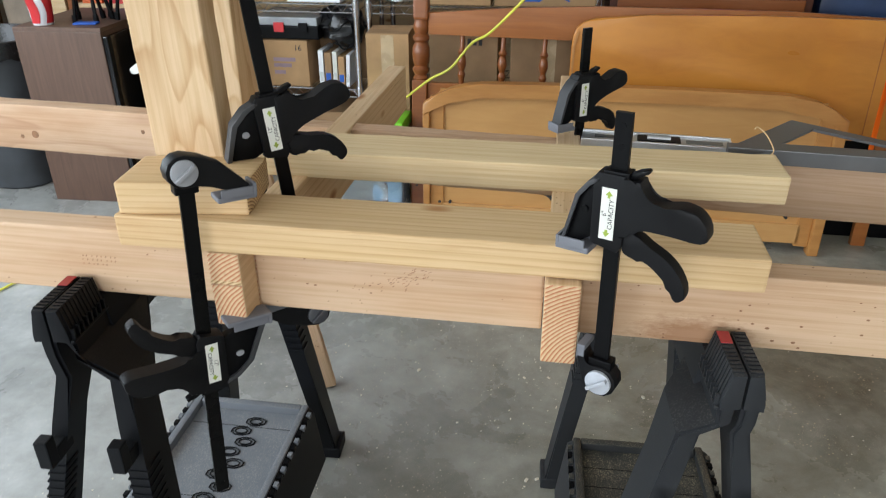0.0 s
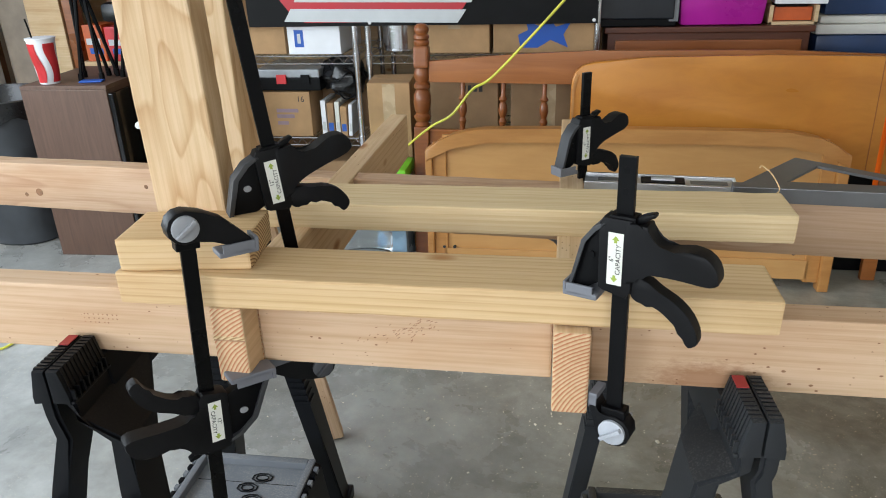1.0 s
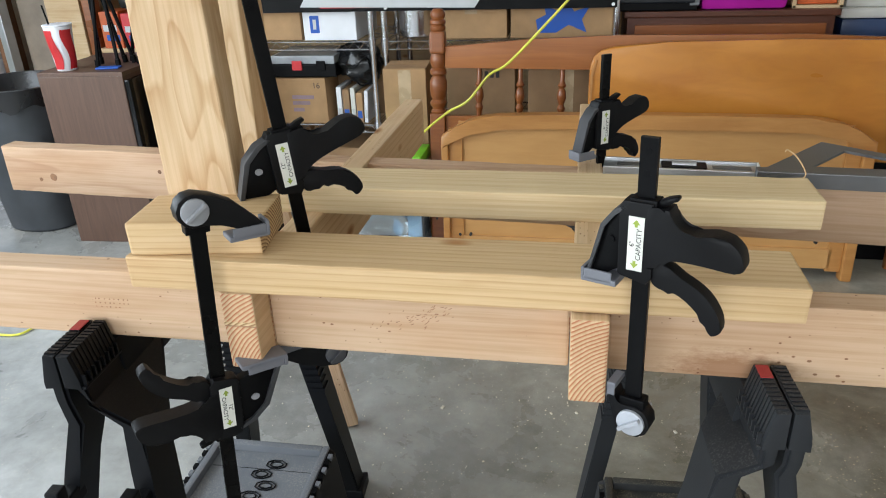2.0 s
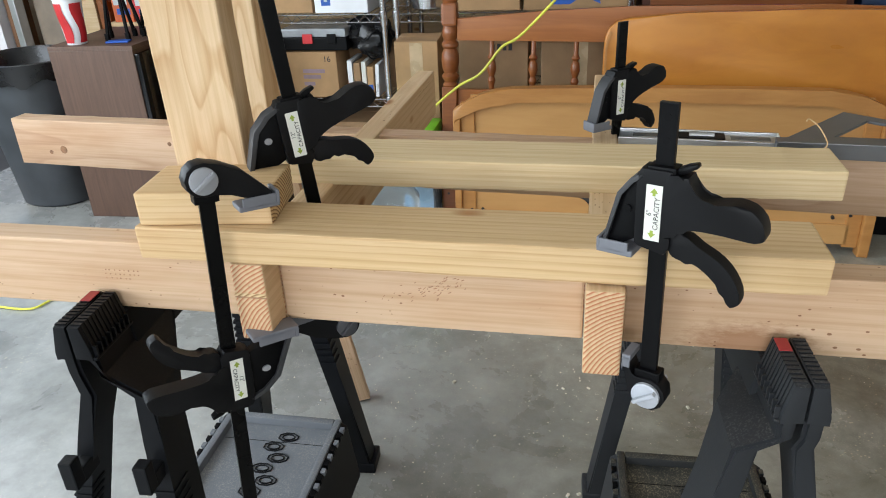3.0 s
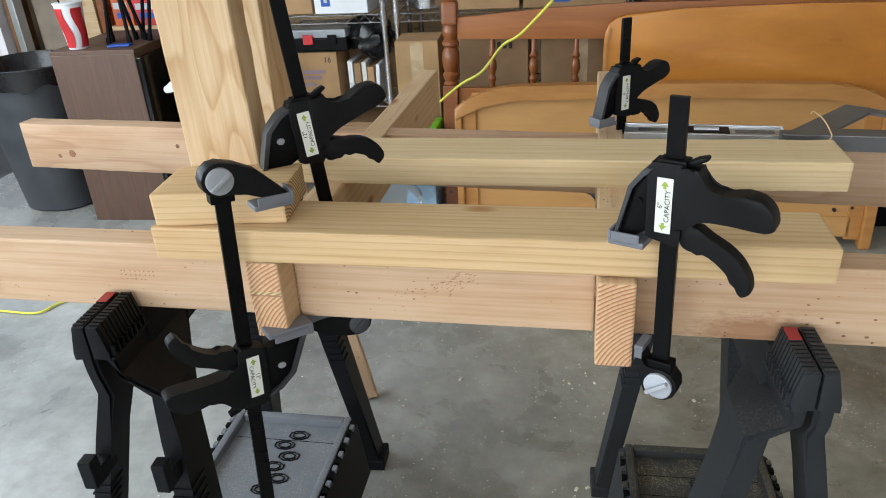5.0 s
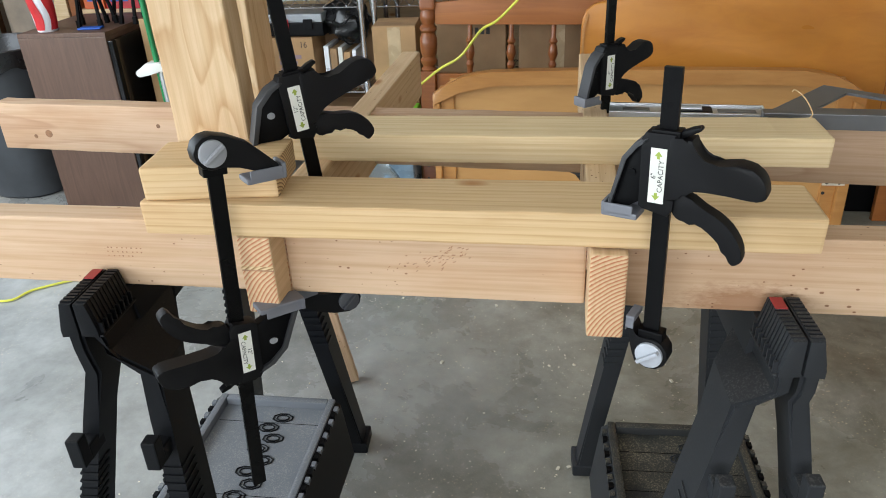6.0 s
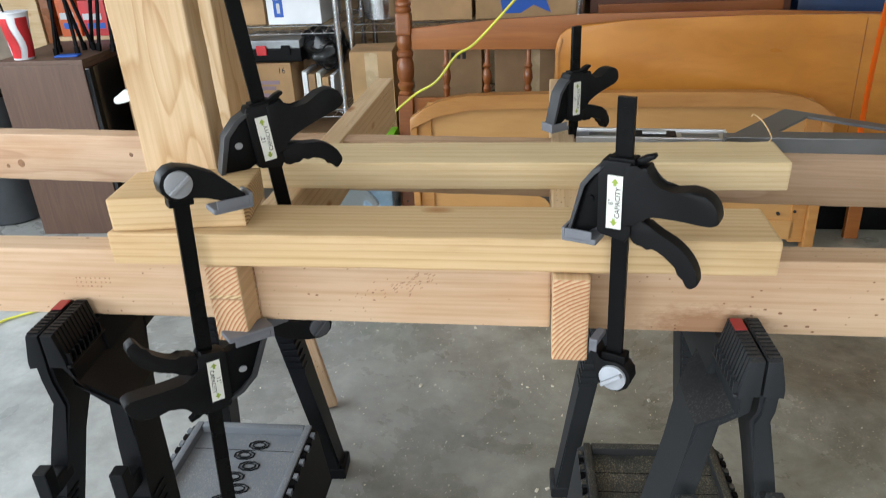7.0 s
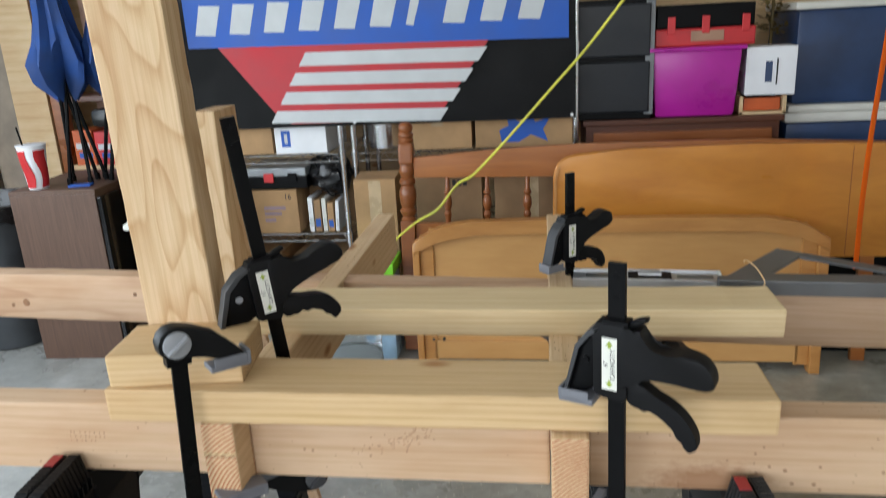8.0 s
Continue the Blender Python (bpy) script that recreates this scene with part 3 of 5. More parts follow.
    part("rivet", tube([(-0.035, -0.009, 0.038), (-0.035, 0.009, 0.038)], 0.0042, 12), rivet or KNOB, jaw, "round rivet", smooth=True)
    bm = box(-0.070, -0.024, -0.014, 0.014, -0.013, -0.006, 0.002)
    box(-0.070, -0.066, -0.014, 0.014, -0.010, 0.003, 0.001, bm), box(-0.066, -0.030, -0.014, -0.011, -0.010, 0.002, 0.001, bm), box(-0.066, -0.030, 0.011, 0.014, -0.010, 0.002, 0.001, bm)
    part("jaw_pad", bm, GREY, jaw, "grey rubber jaw pad")
    # fixed jaw at the lower end
    zb = bottom
    bm = prism(ribbon([(0.003, zb + 0.002, 0.0205), (-0.014, zb + 0.004, 0.0175), (-0.032, zb + 0.010, 0.0130), (-0.048, zb + 0.024, 0.0105), (-0.060, zb + 0.034, 0.0085)]), -0.0115, 0.0115, 0.003)
    fixed = part("fixed_jaw", bm, BLACK_ROUGH, c, "black fixed jaw", smooth=True)
    bm = box(-0.074, -0.030, -0.014, 0.014, zb + 0.040, zb + 0.047, 0.002)
    box(-0.074, -0.070, -0.014, 0.014, zb + 0.028, zb + 0.044, 0.001, bm), box(-0.070, -0.034, -0.014, -0.0115, zb + 0.031, zb + 0.044, 0.001, bm)
    part("jaw_pad", bm, GREY, fixed, "grey rubber jaw pad")
    part("bar_socket", box(-0.013, 0.015, -0.0085, 0.0085, zb + 0.012, zb + 0.030, 0.002), BLACK, fixed)
    for s in (-1, 1):
        part("knob", tube([(0.003, s * 0.011, zb + 0.002), (0.003, s * 0.015, zb + 0.002), (0.003, s * 0.0160, zb + 0.002)], [0.0155, 0.0155, 0.014], 28), knob, fixed, "round grey locking knob", smooth=True)
        part("knob_grip", box(-0.0145, 0.0145, min(s * 0.015, s * 0.0215), max(s * 0.015, s * 0.0215), -0.0022, 0.0022, 0.001), knob, fixed, at=pose(0.003, 0, zb + 0.002, 0, -38, 0))
    for o in (jaw, fixed):
        for q in (o, *o.children):
            if q.name.split(".")[0] not in ("knob", "knob_grip", "bar_socket"):
                for v in q.data.vertices:
                    if v.co.x < -0.012:
                        v.co.x = -0.012 + (v.co.x + 0.012) * (reach if o is jaw or low is None else low)
    for o in (handle, trig):
        for v in o.data.vertices:
            if v.co.x > 0.02:
                v.co.x = 0.02 + (v.co.x - 0.02) * grip
    # sticker on both faces
    for s in (-1, 1):
        lab = part("sticker", box(-0.0125, 0.0035, min(s * 0.0115, s * 0.0122), max(s * 0.0115, s * 0.0122), 0.010, 0.068), LABEL, body, "white capacity sticker")
        turn = pose(-0.0045, s * 0.0124, 0.039, 90, 0, 0 if s < 0 else 180) @ pose(0, 0, 0, 0, 0, 90 * flip)
        words("capacity_text", text + "\nCAPACITY", 0.0072, INK, lab, turn)
        for zc, d in ((0.061, 1), (0.017, -1)):
            y = s * 0.0124
            bm = prism([(x - 0.0045, z) for x, z in ((-0.004, zc - d * 0.001), (0, zc + d * 0.004), (0.004, zc - d * 0.001), (0.0015, zc - d * 0.001), (0.0015, zc - d * 0.004), (-0.0015, zc - d * 0.004), (-0.0015, zc - d * 0.001))], y - 0.0001, y + 0.0001)
            part("arrow", bm, GREEN_INK, lab, "green arrow")
    return c

SMALL = Matrix.Scale(0.9, 4)
trigger_clamp(pose(0.0640, -0.022, H + 0.060, 0, -0.9, -24) @ SMALL, 0.146, -0.176, "6\"", "black six inch trigger clamp holding the front plank to a crosspiece", KNOB_LIGHT, reach=0.84, grip=0.80, low=0.22, rivet=BLACK)
trigger_clamp(pose(-0.381, -0.024, H - 0.090, 0, 182.8, 44) @ SMALL, 0.26, -0.224, "12\"", "black twelve inch trigger clamp turned upside down over the offcut", KNOB, reach=1.3, low=1.1, grip=0.86)
trigger_clamp(pose(-0.328, 0.128, H + 0.078, 0, -5.5, 36) @ SMALL, 0.268, -0.26, "12\"", "black twelve inch trigger clamp holding the upright post", KNOB_DARK, reach=1.2, grip=0.9, rise=0.42)
trigger_clamp(pose(0.038, 0.494, H + 0.026, 0, 0, 40) @ SMALL, 0.160, -0.165, "6\"", "black six inch trigger clamp on the far end of a crosspiece", KNOB_LIGHT, reach=0.85, grip=0.76, rivet=BLACK, rise=0.42)

# ---- sawhorses ----
def loft(sections, bevel=0.004):
    """A tapered solid through (x0, x1, y0, y1, z) sections, with eased long edges."""
    bm = bmesh.new()
    rings = [[bm.verts.new(p) for p in ((x0, y0, z), (x1, y0, z), (x1, y1, z), (x0, y1, z))] for x0, x1, y0, y1, z in sections]
    for a, b in zip(rings, rings[1:]):
        for k in range(4):
            bm.faces.new((a[k], a[(k + 1) % 4], b[(k + 1) % 4], b[k]))
    bm.faces.new(rings[0]), bm.faces.new(rings[-1])
    bmesh.ops.bevel(bm, geom=[e for e in bm.edges if abs(e.verts[0].co.z - e.verts[1].co.z) > 0.012], offset=bevel, segments=2, affect='EDGES')
    return bm

def sawhorse(at, label, out, flare, tuck, deep_top, deep_leg, tray_at, tray_material, HORSE):
    """Local: length along y from 0, middle at x = 0, floor at z = 0. out: the side of the flared near leg; the other near leg is tucked in.
    flare, tuck: (outer x at the kink, height of the kink, outer x at the foot)."""
    s = thing("sawhorse", at, label, "sawhorse", "sawhorses")
    L, top = 0.68, 0.806
    for side in (-1, 1):
        bm = prism([(side * 0.002, 0.779), (side * 0.002, 0.715), (side * 0.026, 0.710), (side * 0.028, 0.740), (side * 0.022, 0.779)], 0.08, L - 0.05, 0.003)
        part("top_half", bm, HORSE, s, "black moulded top rail", smooth=True)
        for y0 in (0.0, L - 0.085):
            bm = prism([(side * 0.0012, top), (side * 0.0012, 0.764), (side * 0.0222, 0.762), (side * 0.0222, 0.772), (side * 0.0150, top)], y0, y0 + 0.083, 0.002)
            head = part("head", bm, HORSE, s, "ribbed black end head", smooth=True)
            for k in range(11):
                yy = y0 + 0.006 + k * 0.0070
                part("rib", prism([(side * 0.003, top + 0.0014), (side * 0.0157, top + 0.0014), (side * 0.0235, 0.774), (side * 0.021, 0.772), (side * 0.0145, top - 0.002), (side * 0.003, top - 0.002)], yy, yy + 0.0040), HORSE, head)
            for k in range(8 if side == out else 0):
                yy = y0 + 0.005 + k * 0.0098
                part("lattice_bar", box(side * 0.0225, side * 0.0270, yy, yy + 0.0026, 0.765, 0.779), HORSE, head)
            if side == out:
                part("lattice_rail", box(side * 0.0225, side * 0.0272, y0 + 0.001, y0 + 0.082, 0.7625, 0.7660, 0.001), HORSE, head)
        # near leg: a deep panel under the head, a kink, then a tapering leg that leans towards its foot
        xk, zk, xf = flare if side == out else tuck
        wide, deep = (0.025, deep_leg) if side == out else (0.021, 0.056)
        def near(z):
            f = (zk - z) / zk
            return side * (xk + (xf - xk) * f), 0.013 - 0.113 * f
        secs = [(side * 0.003, side * 0.0215, 0.006, deep_top, 0.767), (side * max(0.002, xk - wide - 0.026), side * max(0.0205, xk - 0.048), 0.006, deep_top, 0.738)]
        for z, d in ((zk, deep + 0.006), (zk - 0.06, deep - 0.006), (zk * 0.5, deep - 0.004), (0.0, deep)):
            x, y = near(z)
            secs.append((x - side * wide, x, y, y + d, z))
        leg = part("leg", loft(secs), HORSE, s, "black splayed plastic leg", smooth=True)
        for k in range(16):
            z = zk - 0.125 - k * 0.0115
            x, y = near(z)
            part("leg_ridge", box(x - side * (wide + 0.0016), x + side * 0.0016, y - 0.0016, y + deep * 0.5, z - 0.0016, z + 0.0016), HORSE, leg)
        x, y = near(0.0)
        part("foot_pad", box(x - side * (wide + 0.006), x + side * 0.006, y - 0.004, y + deep + 0.006, 0, 0.014, 0.003), HORSE, leg)
        x, y = near(zk - 0.078)
        x -= side * wide * 0.5
        bm = box(x - 0.0085, x + 0.0085, y - 0.038, y - 0.020, zk - 0.101, zk - 0.060, 0.002)
        box(x - 0.0085, x + 0.0085, y - 0.022, y + 0.012, zk - 0.102, zk - 0.080, 0.002, bm)
        part("hook", bm, HORSE, leg, "stubby cable hook")
        # far leg
        def far(z):
            f = (0.70 - z) / 0.70
            return side * ((0.082 if side > 0 and out < 0 else 0.062) + 0.082 * f), 0.535 + 0.105 * f
        secs = [(side * 0.003, side * 0.0215, L - 0.15, L - 0.006, 0.767), (side * 0.006, side * 0.028, L - 0.15, L - 0.006, 0.738)]
        for z, d in ((0.70, 0.078), (0.64, 0.064), (0.35, 0.060), (0.0, 0.054)):
            x, y = far(z)
            secs.append((x - side * 0.034, x, y, y + d, z))
        leg = part("leg", loft(secs), HORSE, s, "black splayed plastic leg", smooth=True)
        for k in range(11):
            z = 0.52 - k * 0.0175
            x, y = far(z)
            part("leg_ridge", box(x - side * 0.030, x + side * 0.003, y - 0.0025, y + 0.03, z - 0.0035, z + 0.0035), HORSE, leg)
        x, y = far(0.0)
        part("foot_pad", box(x - side * 0.039, x + side * 0.006, y - 0.006, y + 0.060, 0, 0.030, 0.004), HORSE, leg)
    part("red_insert", box(-0.0150, -0.0025, 0.056, 0.078, top + 0.0012, top + 0.0026, 0.0005), RED_INSERT, s, "small red marker")
    # tool tray hung between the legs
    tray = part("tray", box(-0.112, 0.112, 0.04, 0.515, 0.236, 0.246, 0.002), tray_material, s, "dusty moulded tool tray", at=tray_at)
    for x0, x1, y0, y1 in ((-0.123, -0.108, 0.03, 0.525), (0.108, 0.123, 0.03, 0.525), (-0.108, 0.108, 0.03, 0.044), (-0.108, 0.108, 0.508, 0.525)):
        part("rim", box(x0, x1, y0, y1, 0.228, 0.262, 0.004), tray_material, tray, smooth=True)
    for side in (-1, 1):
        part("skirt", prism([(side * 0.123, 0.258), (side * 0.134, 0.250), (side * 0.150, 0.120), (side * 0.146, 0.120), (side * 0.120, 0.240)], 0.035, 0.52, 0.001), HORSE, tray, "black tray side")
        for k in range(24):
            y = 0.045 + k * 0.0195
            part("slot", box(side * 0.1255, side * 0.1345, y, y + 0.012, 0.2495, 0.2590, 0.001), tray_material if k % 2 else BLACK, tray)
    for k in range(7):
        y = 0.10 + k * 0.060
        for a in (-1, 1):
            for r in (1.0, 0.62):
                pts = [((0.021 * math.cos(u)) * r + a * 0.010 + 0.015, y + 0.0125 * r * math.sin(u) + a * 0.015, 0.2468) for u in (math.tau * j / 8 + math.pi / 8 for j in range(9))]
                part("embossed_ring", tube(pts, 0.0016, 5, None, False), HORSE, tray)
    for k in range(0, 9, 1 if tray_material is TRAY_DARK else 4):
        part("tray_groove", box(-0.105, 0.105, 0.075 + k * 0.048, 0.0762 + k * 0.048, 0.2458, 0.2464), BLACK, tray)
    return s

sawhorse(pose(-0.5625, -0.045, 0, 0, 0, 4.0), "black plastic folding sawhorse with an empty dusty tray under the rail", 1, (0.0725, 0.70, 0.125), (0.0215, 0.70, 0.168), 0.182, 0.072, pose(-0.022, -0.005, 0, 0, 0, -3.0), TRAY_SKYLIT, HORSE_BLACK)
sawhorse(pose(0.2085, -0.046, 0, 0, 0, 3.4), "black plastic folding sawhorse with sawdust on its tray and legs", -1, (0.056, 0.715, 0.240), (0.0205, 0.72, 0.125), 0.150, 0.080, pose(0.012, -0.01, 0, 0, 0, -1.0), TRAY_DARK, HORSE_DUSTY_LIT)

# ---- level and square ----
lv = thing("spirit_level", pose(0.040, 0.434, H, 0, 0, -4.3), "aluminium spirit level lying flat on the rear rail", "level")
bm = box(0, 0.222, 0.0, 0.005, 0, 0.015, 0.001)
box(0, 0.222, 0.045, 0.050, 0, 0.015, 0.001, bm), box(0, 0.222, 0.005, 0.045, 0.003, 0.012, 0, bm)
part("beam", bm, ALU, lv, "brushed aluminium body")
part("vial_holder", box(0.085, 0.150, 0.010, 0.040, 0.012, 0.0145, 0.002), BLACK, lv, "black vial holder")
part("vial", tube([(0.10, 0.025, 0.0145), (0.135, 0.025, 0.0145)], 0.005, 10), ALU, lv, "bubble vial", smooth=True)
for x0, x1 in ((0.02, 0.06), (0.158, 0.212)):
    part("slot", box(x0, x1, 0.017, 0.033, 0.012, 0.0126, 0.0005), SQUARE, lv, "long dark slot")
part("end_cap", box(0.222, 0.225, 0, 0.050, 0, 0.015, 0.001), CREAM, lv, "white end cap")
sq = thing("rafter_square", pose(0.252, 0.405, H + 0.0165, 0, 0, -4.3), "dark alloy rafter square with a triangular window on the lumber", "square")
def tri(y, s, cx=0.175, cy=0.058):
    pts = [(0.0, 0.0), (0.36, 0.0), (0.115, 0.165)]
    return [(cx + (x - cx) * s, cy + (q - cy) * s) for x, q in pts]
bm = bmesh.new()
lo, li = [bm.verts.new((x, y, 0)) for x, y in tri(0, 1)], [bm.verts.new((x, y, 0)) for x, y in tri(0, 0.52, 0.165, 0.075)]
ho, hi = [bm.verts.new((x, y, 0.004)) for x, y in tri(0, 1)], [bm.verts.new((x, y, 0.004)) for x, y in tri(0, 0.52, 0.165, 0.075)]
for k in range(3):
    j = (k + 1) % 3
    bm.faces.new((lo[k], lo[j], li[j], li[k])), bm.faces.new((ho[k], ho[j], hi[j], hi[k]))
    bm.faces.new((lo[k], lo[j], ho[j], ho[k])), bm.faces.new((li[k], li[j], hi[j], hi[k]))
part("blade", bm, SQUARE, sq, "dark triangular blade")
part("fence", box(-0.002, 0.362, -0.022, 0.0, -0.010, 0.012, 0.001), SQUARE, sq, "thick dark fence")
for k in range(30):
    part("scale_mark", box(0.03 + k * 0.01, 0.0308 + k * 0.01, 0.004, 0.004 + (0.012 if k % 5 == 0 else 0.007), 0.004, 0.0043), LABEL, sq)
sh = spline([(0.292, 0.328, H + 0.039), (0.296, 0.335, H + 0.044), (0.285, 0.34, H + 0.062), (0.272, 0.343, H + 0.072), (0.268, 0.34, H + 0.07)], 4)
solo("wood_shaving", tube(sh, 0.0009, 5), PINE, Matrix(), "pale curl of wood shaving on a plank corner", "shaving")

# ---- bed frames leaning at the back ----
def turned_post(parent, x, y, lean):
    p = part("post", lathe([(0.001, 0.920), (0.018, 0.917), (0.027, 0.906), (0.029, 0.894), (0.023, 0.882), (0.030, 0.876), (0.030, 0.866), (0.025, 0.861), (0.030, 0.855), (0.030, 0.846), (0.024, 0.838)], 20), MAPLE_RED, parent, "turned reddish maple post", smooth=True)
    bm = box(-0.029, 0.029, -0.029, 0.029, 0.757, 0.840, 0.010)
    box(-0.029, 0.029, -0.029, 0.029, 0.0, 0.535, 0.004, bm)
    part("square_block", bm, MAPLE_RED, p, "square maple block")
    part("turning", lathe([(0.024, 0.53), (0.03, 0.54), (0.022, 0.552), (0.031, 0.565), (0.033, 0.575), (0.024, 0.587), (0.03, 0.60), (0.034, 0.63), (0.033, 0.655), (0.024, 0.675), (0.032, 0.684), (0.032, 0.695), (0.023, 0.706), (0.03, 0.722), (0.031, 0.738), (0.025, 0.757)], 20), MAPLE_RED, p, smooth=True)
    p.matrix_basis = pose(x, y, 0)
    for k in range(3):
        part("bolt_hole", tube([(-0.006, -0.0295, 0.11 + k * 0.05), (-0.006, -0.0285, 0.11 + k * 0.05)], 0.005, 10), INK, p)
    return p

hb = thing("spindle_headboard", pose(0.008, 2.06, 0, -4, 0.9, 0), "reddish maple headboard with turned posts and spindles leaning on boxes", "headboard")
turned_post(hb, -0.553, 0.0, 0)
bm = prism([(-0.525, 0.705), (-0.525, 0.785), (-0.44, 0.790), (-0.34, 0.800), (-0.2, 0.812), (0.1, 0.828), (0.75, 0.835), (1.4, 0.815), (1.4, 0.705)], -0.014, 0.014, 0.004)
part("top_rail", bm, MAPLE, hb, "shaped maple top rail", smooth=True)
part("lower_rail", box(-0.525, 1.4, -0.013, 0.013, 0.44, 0.525, 0.004), MAPLE, hb)
for k in range(11):
    prof = [(0.010, 0.52), (0.011, 0.545), (0.016, 0.56), (0.010, 0.575), (0.018, 0.60), (0.015, 0.625), (0.010, 0.635), (0.017, 0.645), (0.009, 0.66), (0.009, 0.71)]
    part("spindle", lathe(prof, 12), MAPLE_RED, hb, "small turned spindle", at=pose(-0.395 + k * 0.155, 0, 0), smooth=True)

ph = thing("panel_headboard", pose(0, 2.0, 0, -3, 0, 0), "smooth orange maple panel headboard with a rounded top corner", "headboard")
out = [(0.03, 0.40), (0.03, 0.70), (0.033, 0.735), (0.045, 0.765), (0.07, 0.785), (0.11, 0.797), (0.3, 0.812), (0.7, 0.818), (1.05, 0.812), (1.6, 0.79), (1.6, 0.40)]
part("panel", prism(out, -0.012, 0.012, 0.006), PANEL, ph, "glossy orange maple panel", smooth=True)
part("edge_moulding", prism([(0.034, 0.42), (0.034, 0.70), (0.05, 0.755), (0.056, 0.75), (0.042, 0.70), (0.042, 0.42)], -0.016, -0.011, 0.001), FOOT, ph, "pale edge moulding")
part("seam", box(1.065, 1.068, -0.0128, -0.0115, 0.41, 0.80), MAPLE, ph)
for x in (0.05, 1.12):
    part("leg", box(x, x + 0.05, -0.011, 0.013, 0, 0.41, 0.003), MAPLE, ph, "maple headboard leg")

fb = thing("footboard", pose(0, 1.90, 0, -2, 0, 0), "pale maple footboard with an arched top rail seen from inside", "footboard")
xs = [-0.49 + k * 1.46 / 28 for k in range(29)]
def arch(x):
    u = (x - 0.24) / 0.73
    return 0.590 - 0.012 * u * u - 0.072 * max(0, abs(u) - 0.72) / 0.28 * max(0, abs(u) - 0.72) / 0.28
up = [(x, arch(x)) for x in xs]
part("top_rail", prism([(x, z) for x, z in up] + [(x, z - 0.05) for x, z in up[::-1]], -0.032, 0.02, 0.008), FOOT, fb, "rounded arched cap rail", smooth=True)
part("panel", box(-0.43, 0.90, -0.004, 0.008, 0.10, 0.556), FOOT_PANEL, fb, "flat maple panel")
part("bottom_rail", box(-0.43, 0.90, -0.014, 0.008, 0.04, 0.115, 0.003), FOOT_PANEL, fb)
for x0, x1 in ((-0.492, -0.466), (0.935, 0.972)):
    part("stile", box(x0, x1, -0.03, 0.02, 0.0, 0.505, 0.005), FOOT, fb, "maple corner stile")
for x0, x1 in ((-0.466, -0.415), (0.885, 0.935)):
    part("inner_stile", box(x0, x1, -0.014, 0.008, 0.03, 0.53, 0.003), FOOT, fb)
hinge = part("bracket", box(0.880, 0.955, -0.034, -0.0305, 0.185, 0.205, 0.001), plastic("bracket_plate", (0.7, 0.6, 0.48), 0.4), fb, "pale metal bed bracket")
for x in (0.895, 0.935):
    part("screw", tube([(x, -0.036, 0.195), (x, -0.033, 0.195)], 0.005, 10), INK, hinge)
for x, z in ((0.893, 0.25), (0.84, 0.14), (0.895, 0.15), (-0.43, 0.12), (-0.39, 0.12)):
    part("screw_hole", tube([(x, -0.0155, z), (x, -0.003, z)], 0.006, 8), INK, fb)

# added black box: keeps the gap under the headboard as dark as its shade
cr = thing("storage_crate", pose(1.35, 2.14, 0), "added black box standing in for the deep shade under the headboard", "crate")
part("body", box(-0.37, 0.42, -0.07, 0.07, 0, 0.40, 0.008), BLACK, cr)
part("rim", box(-0.38, 0.43, -0.08, 0.08, 0.40, 0.425, 0.005), BLACK, cr)

# ---- wire shelving ----
def wire_shelf(x0, x1, name_label):
    s = thing("wire_shelf", None, name_label, "shelf", "wire shelving")
    y0, y1 = 2.36, 2.80
    for x in (x0 + 0.013, x1 - 0.013):
        for y in (y0, y1):
            p = part("post", tube([(x, y, 0), (x, y, 1.85)], 0.0125, 12), STEEL, s, "chrome pole", smooth=True)
            for z in (0.10, 0.40, 0.755, 1.16, 1.6):
                part("collar", tube([(x, y, z - 0.028), (x, y, z + 0.028)], [0.0155, 0.017], 12), STEEL, p, smooth=True)
    for z in (0.10, 0.40, 0.755, 1.16, 1.6):
        bm = bmesh.new()
        for y in (y0, y1):
            for dz in (0.016, -0.016):
                tube([(x0 + 0.02, y, z + dz), (x1 - 0.02, y, z + dz)], 0.003, 6, bm)
            kk = int((x1 - x0) / 0.05)
            tube([(x0 + 0.02 + (x1 - x0 - 0.04) * k / (2 * kk), y, z + (0.014 if k % 2 else -0.014)) for k in range(2 * kk + 1)], 0.0022, 5, bm)
        for x in (x0 + 0.02, x1 - 0.02):
            for dz in (0.016, -0.016):
                tube([(x, y0, z + dz), (x, y1, z + dz)], 0.003, 6, bm)
        for k in range(int((x1 - x0) / 0.025)):
            x = x0 + 0.02 + k * 0.025
            tube([(x, y0, z + 0.019), (x, y1, z + 0.019)], 0.0018, 4, bm)
        tagged(part("shelf_deck", bm, STEEL, s, "chrome wire deck"), kind="stuff")
    return s

wire_shelf(-1.82, -0.845, "chrome wire shelving unit loaded with boxes")
wire_shelf(-0.815, 0.14, "chrome wire shelving unit behind the headboards")

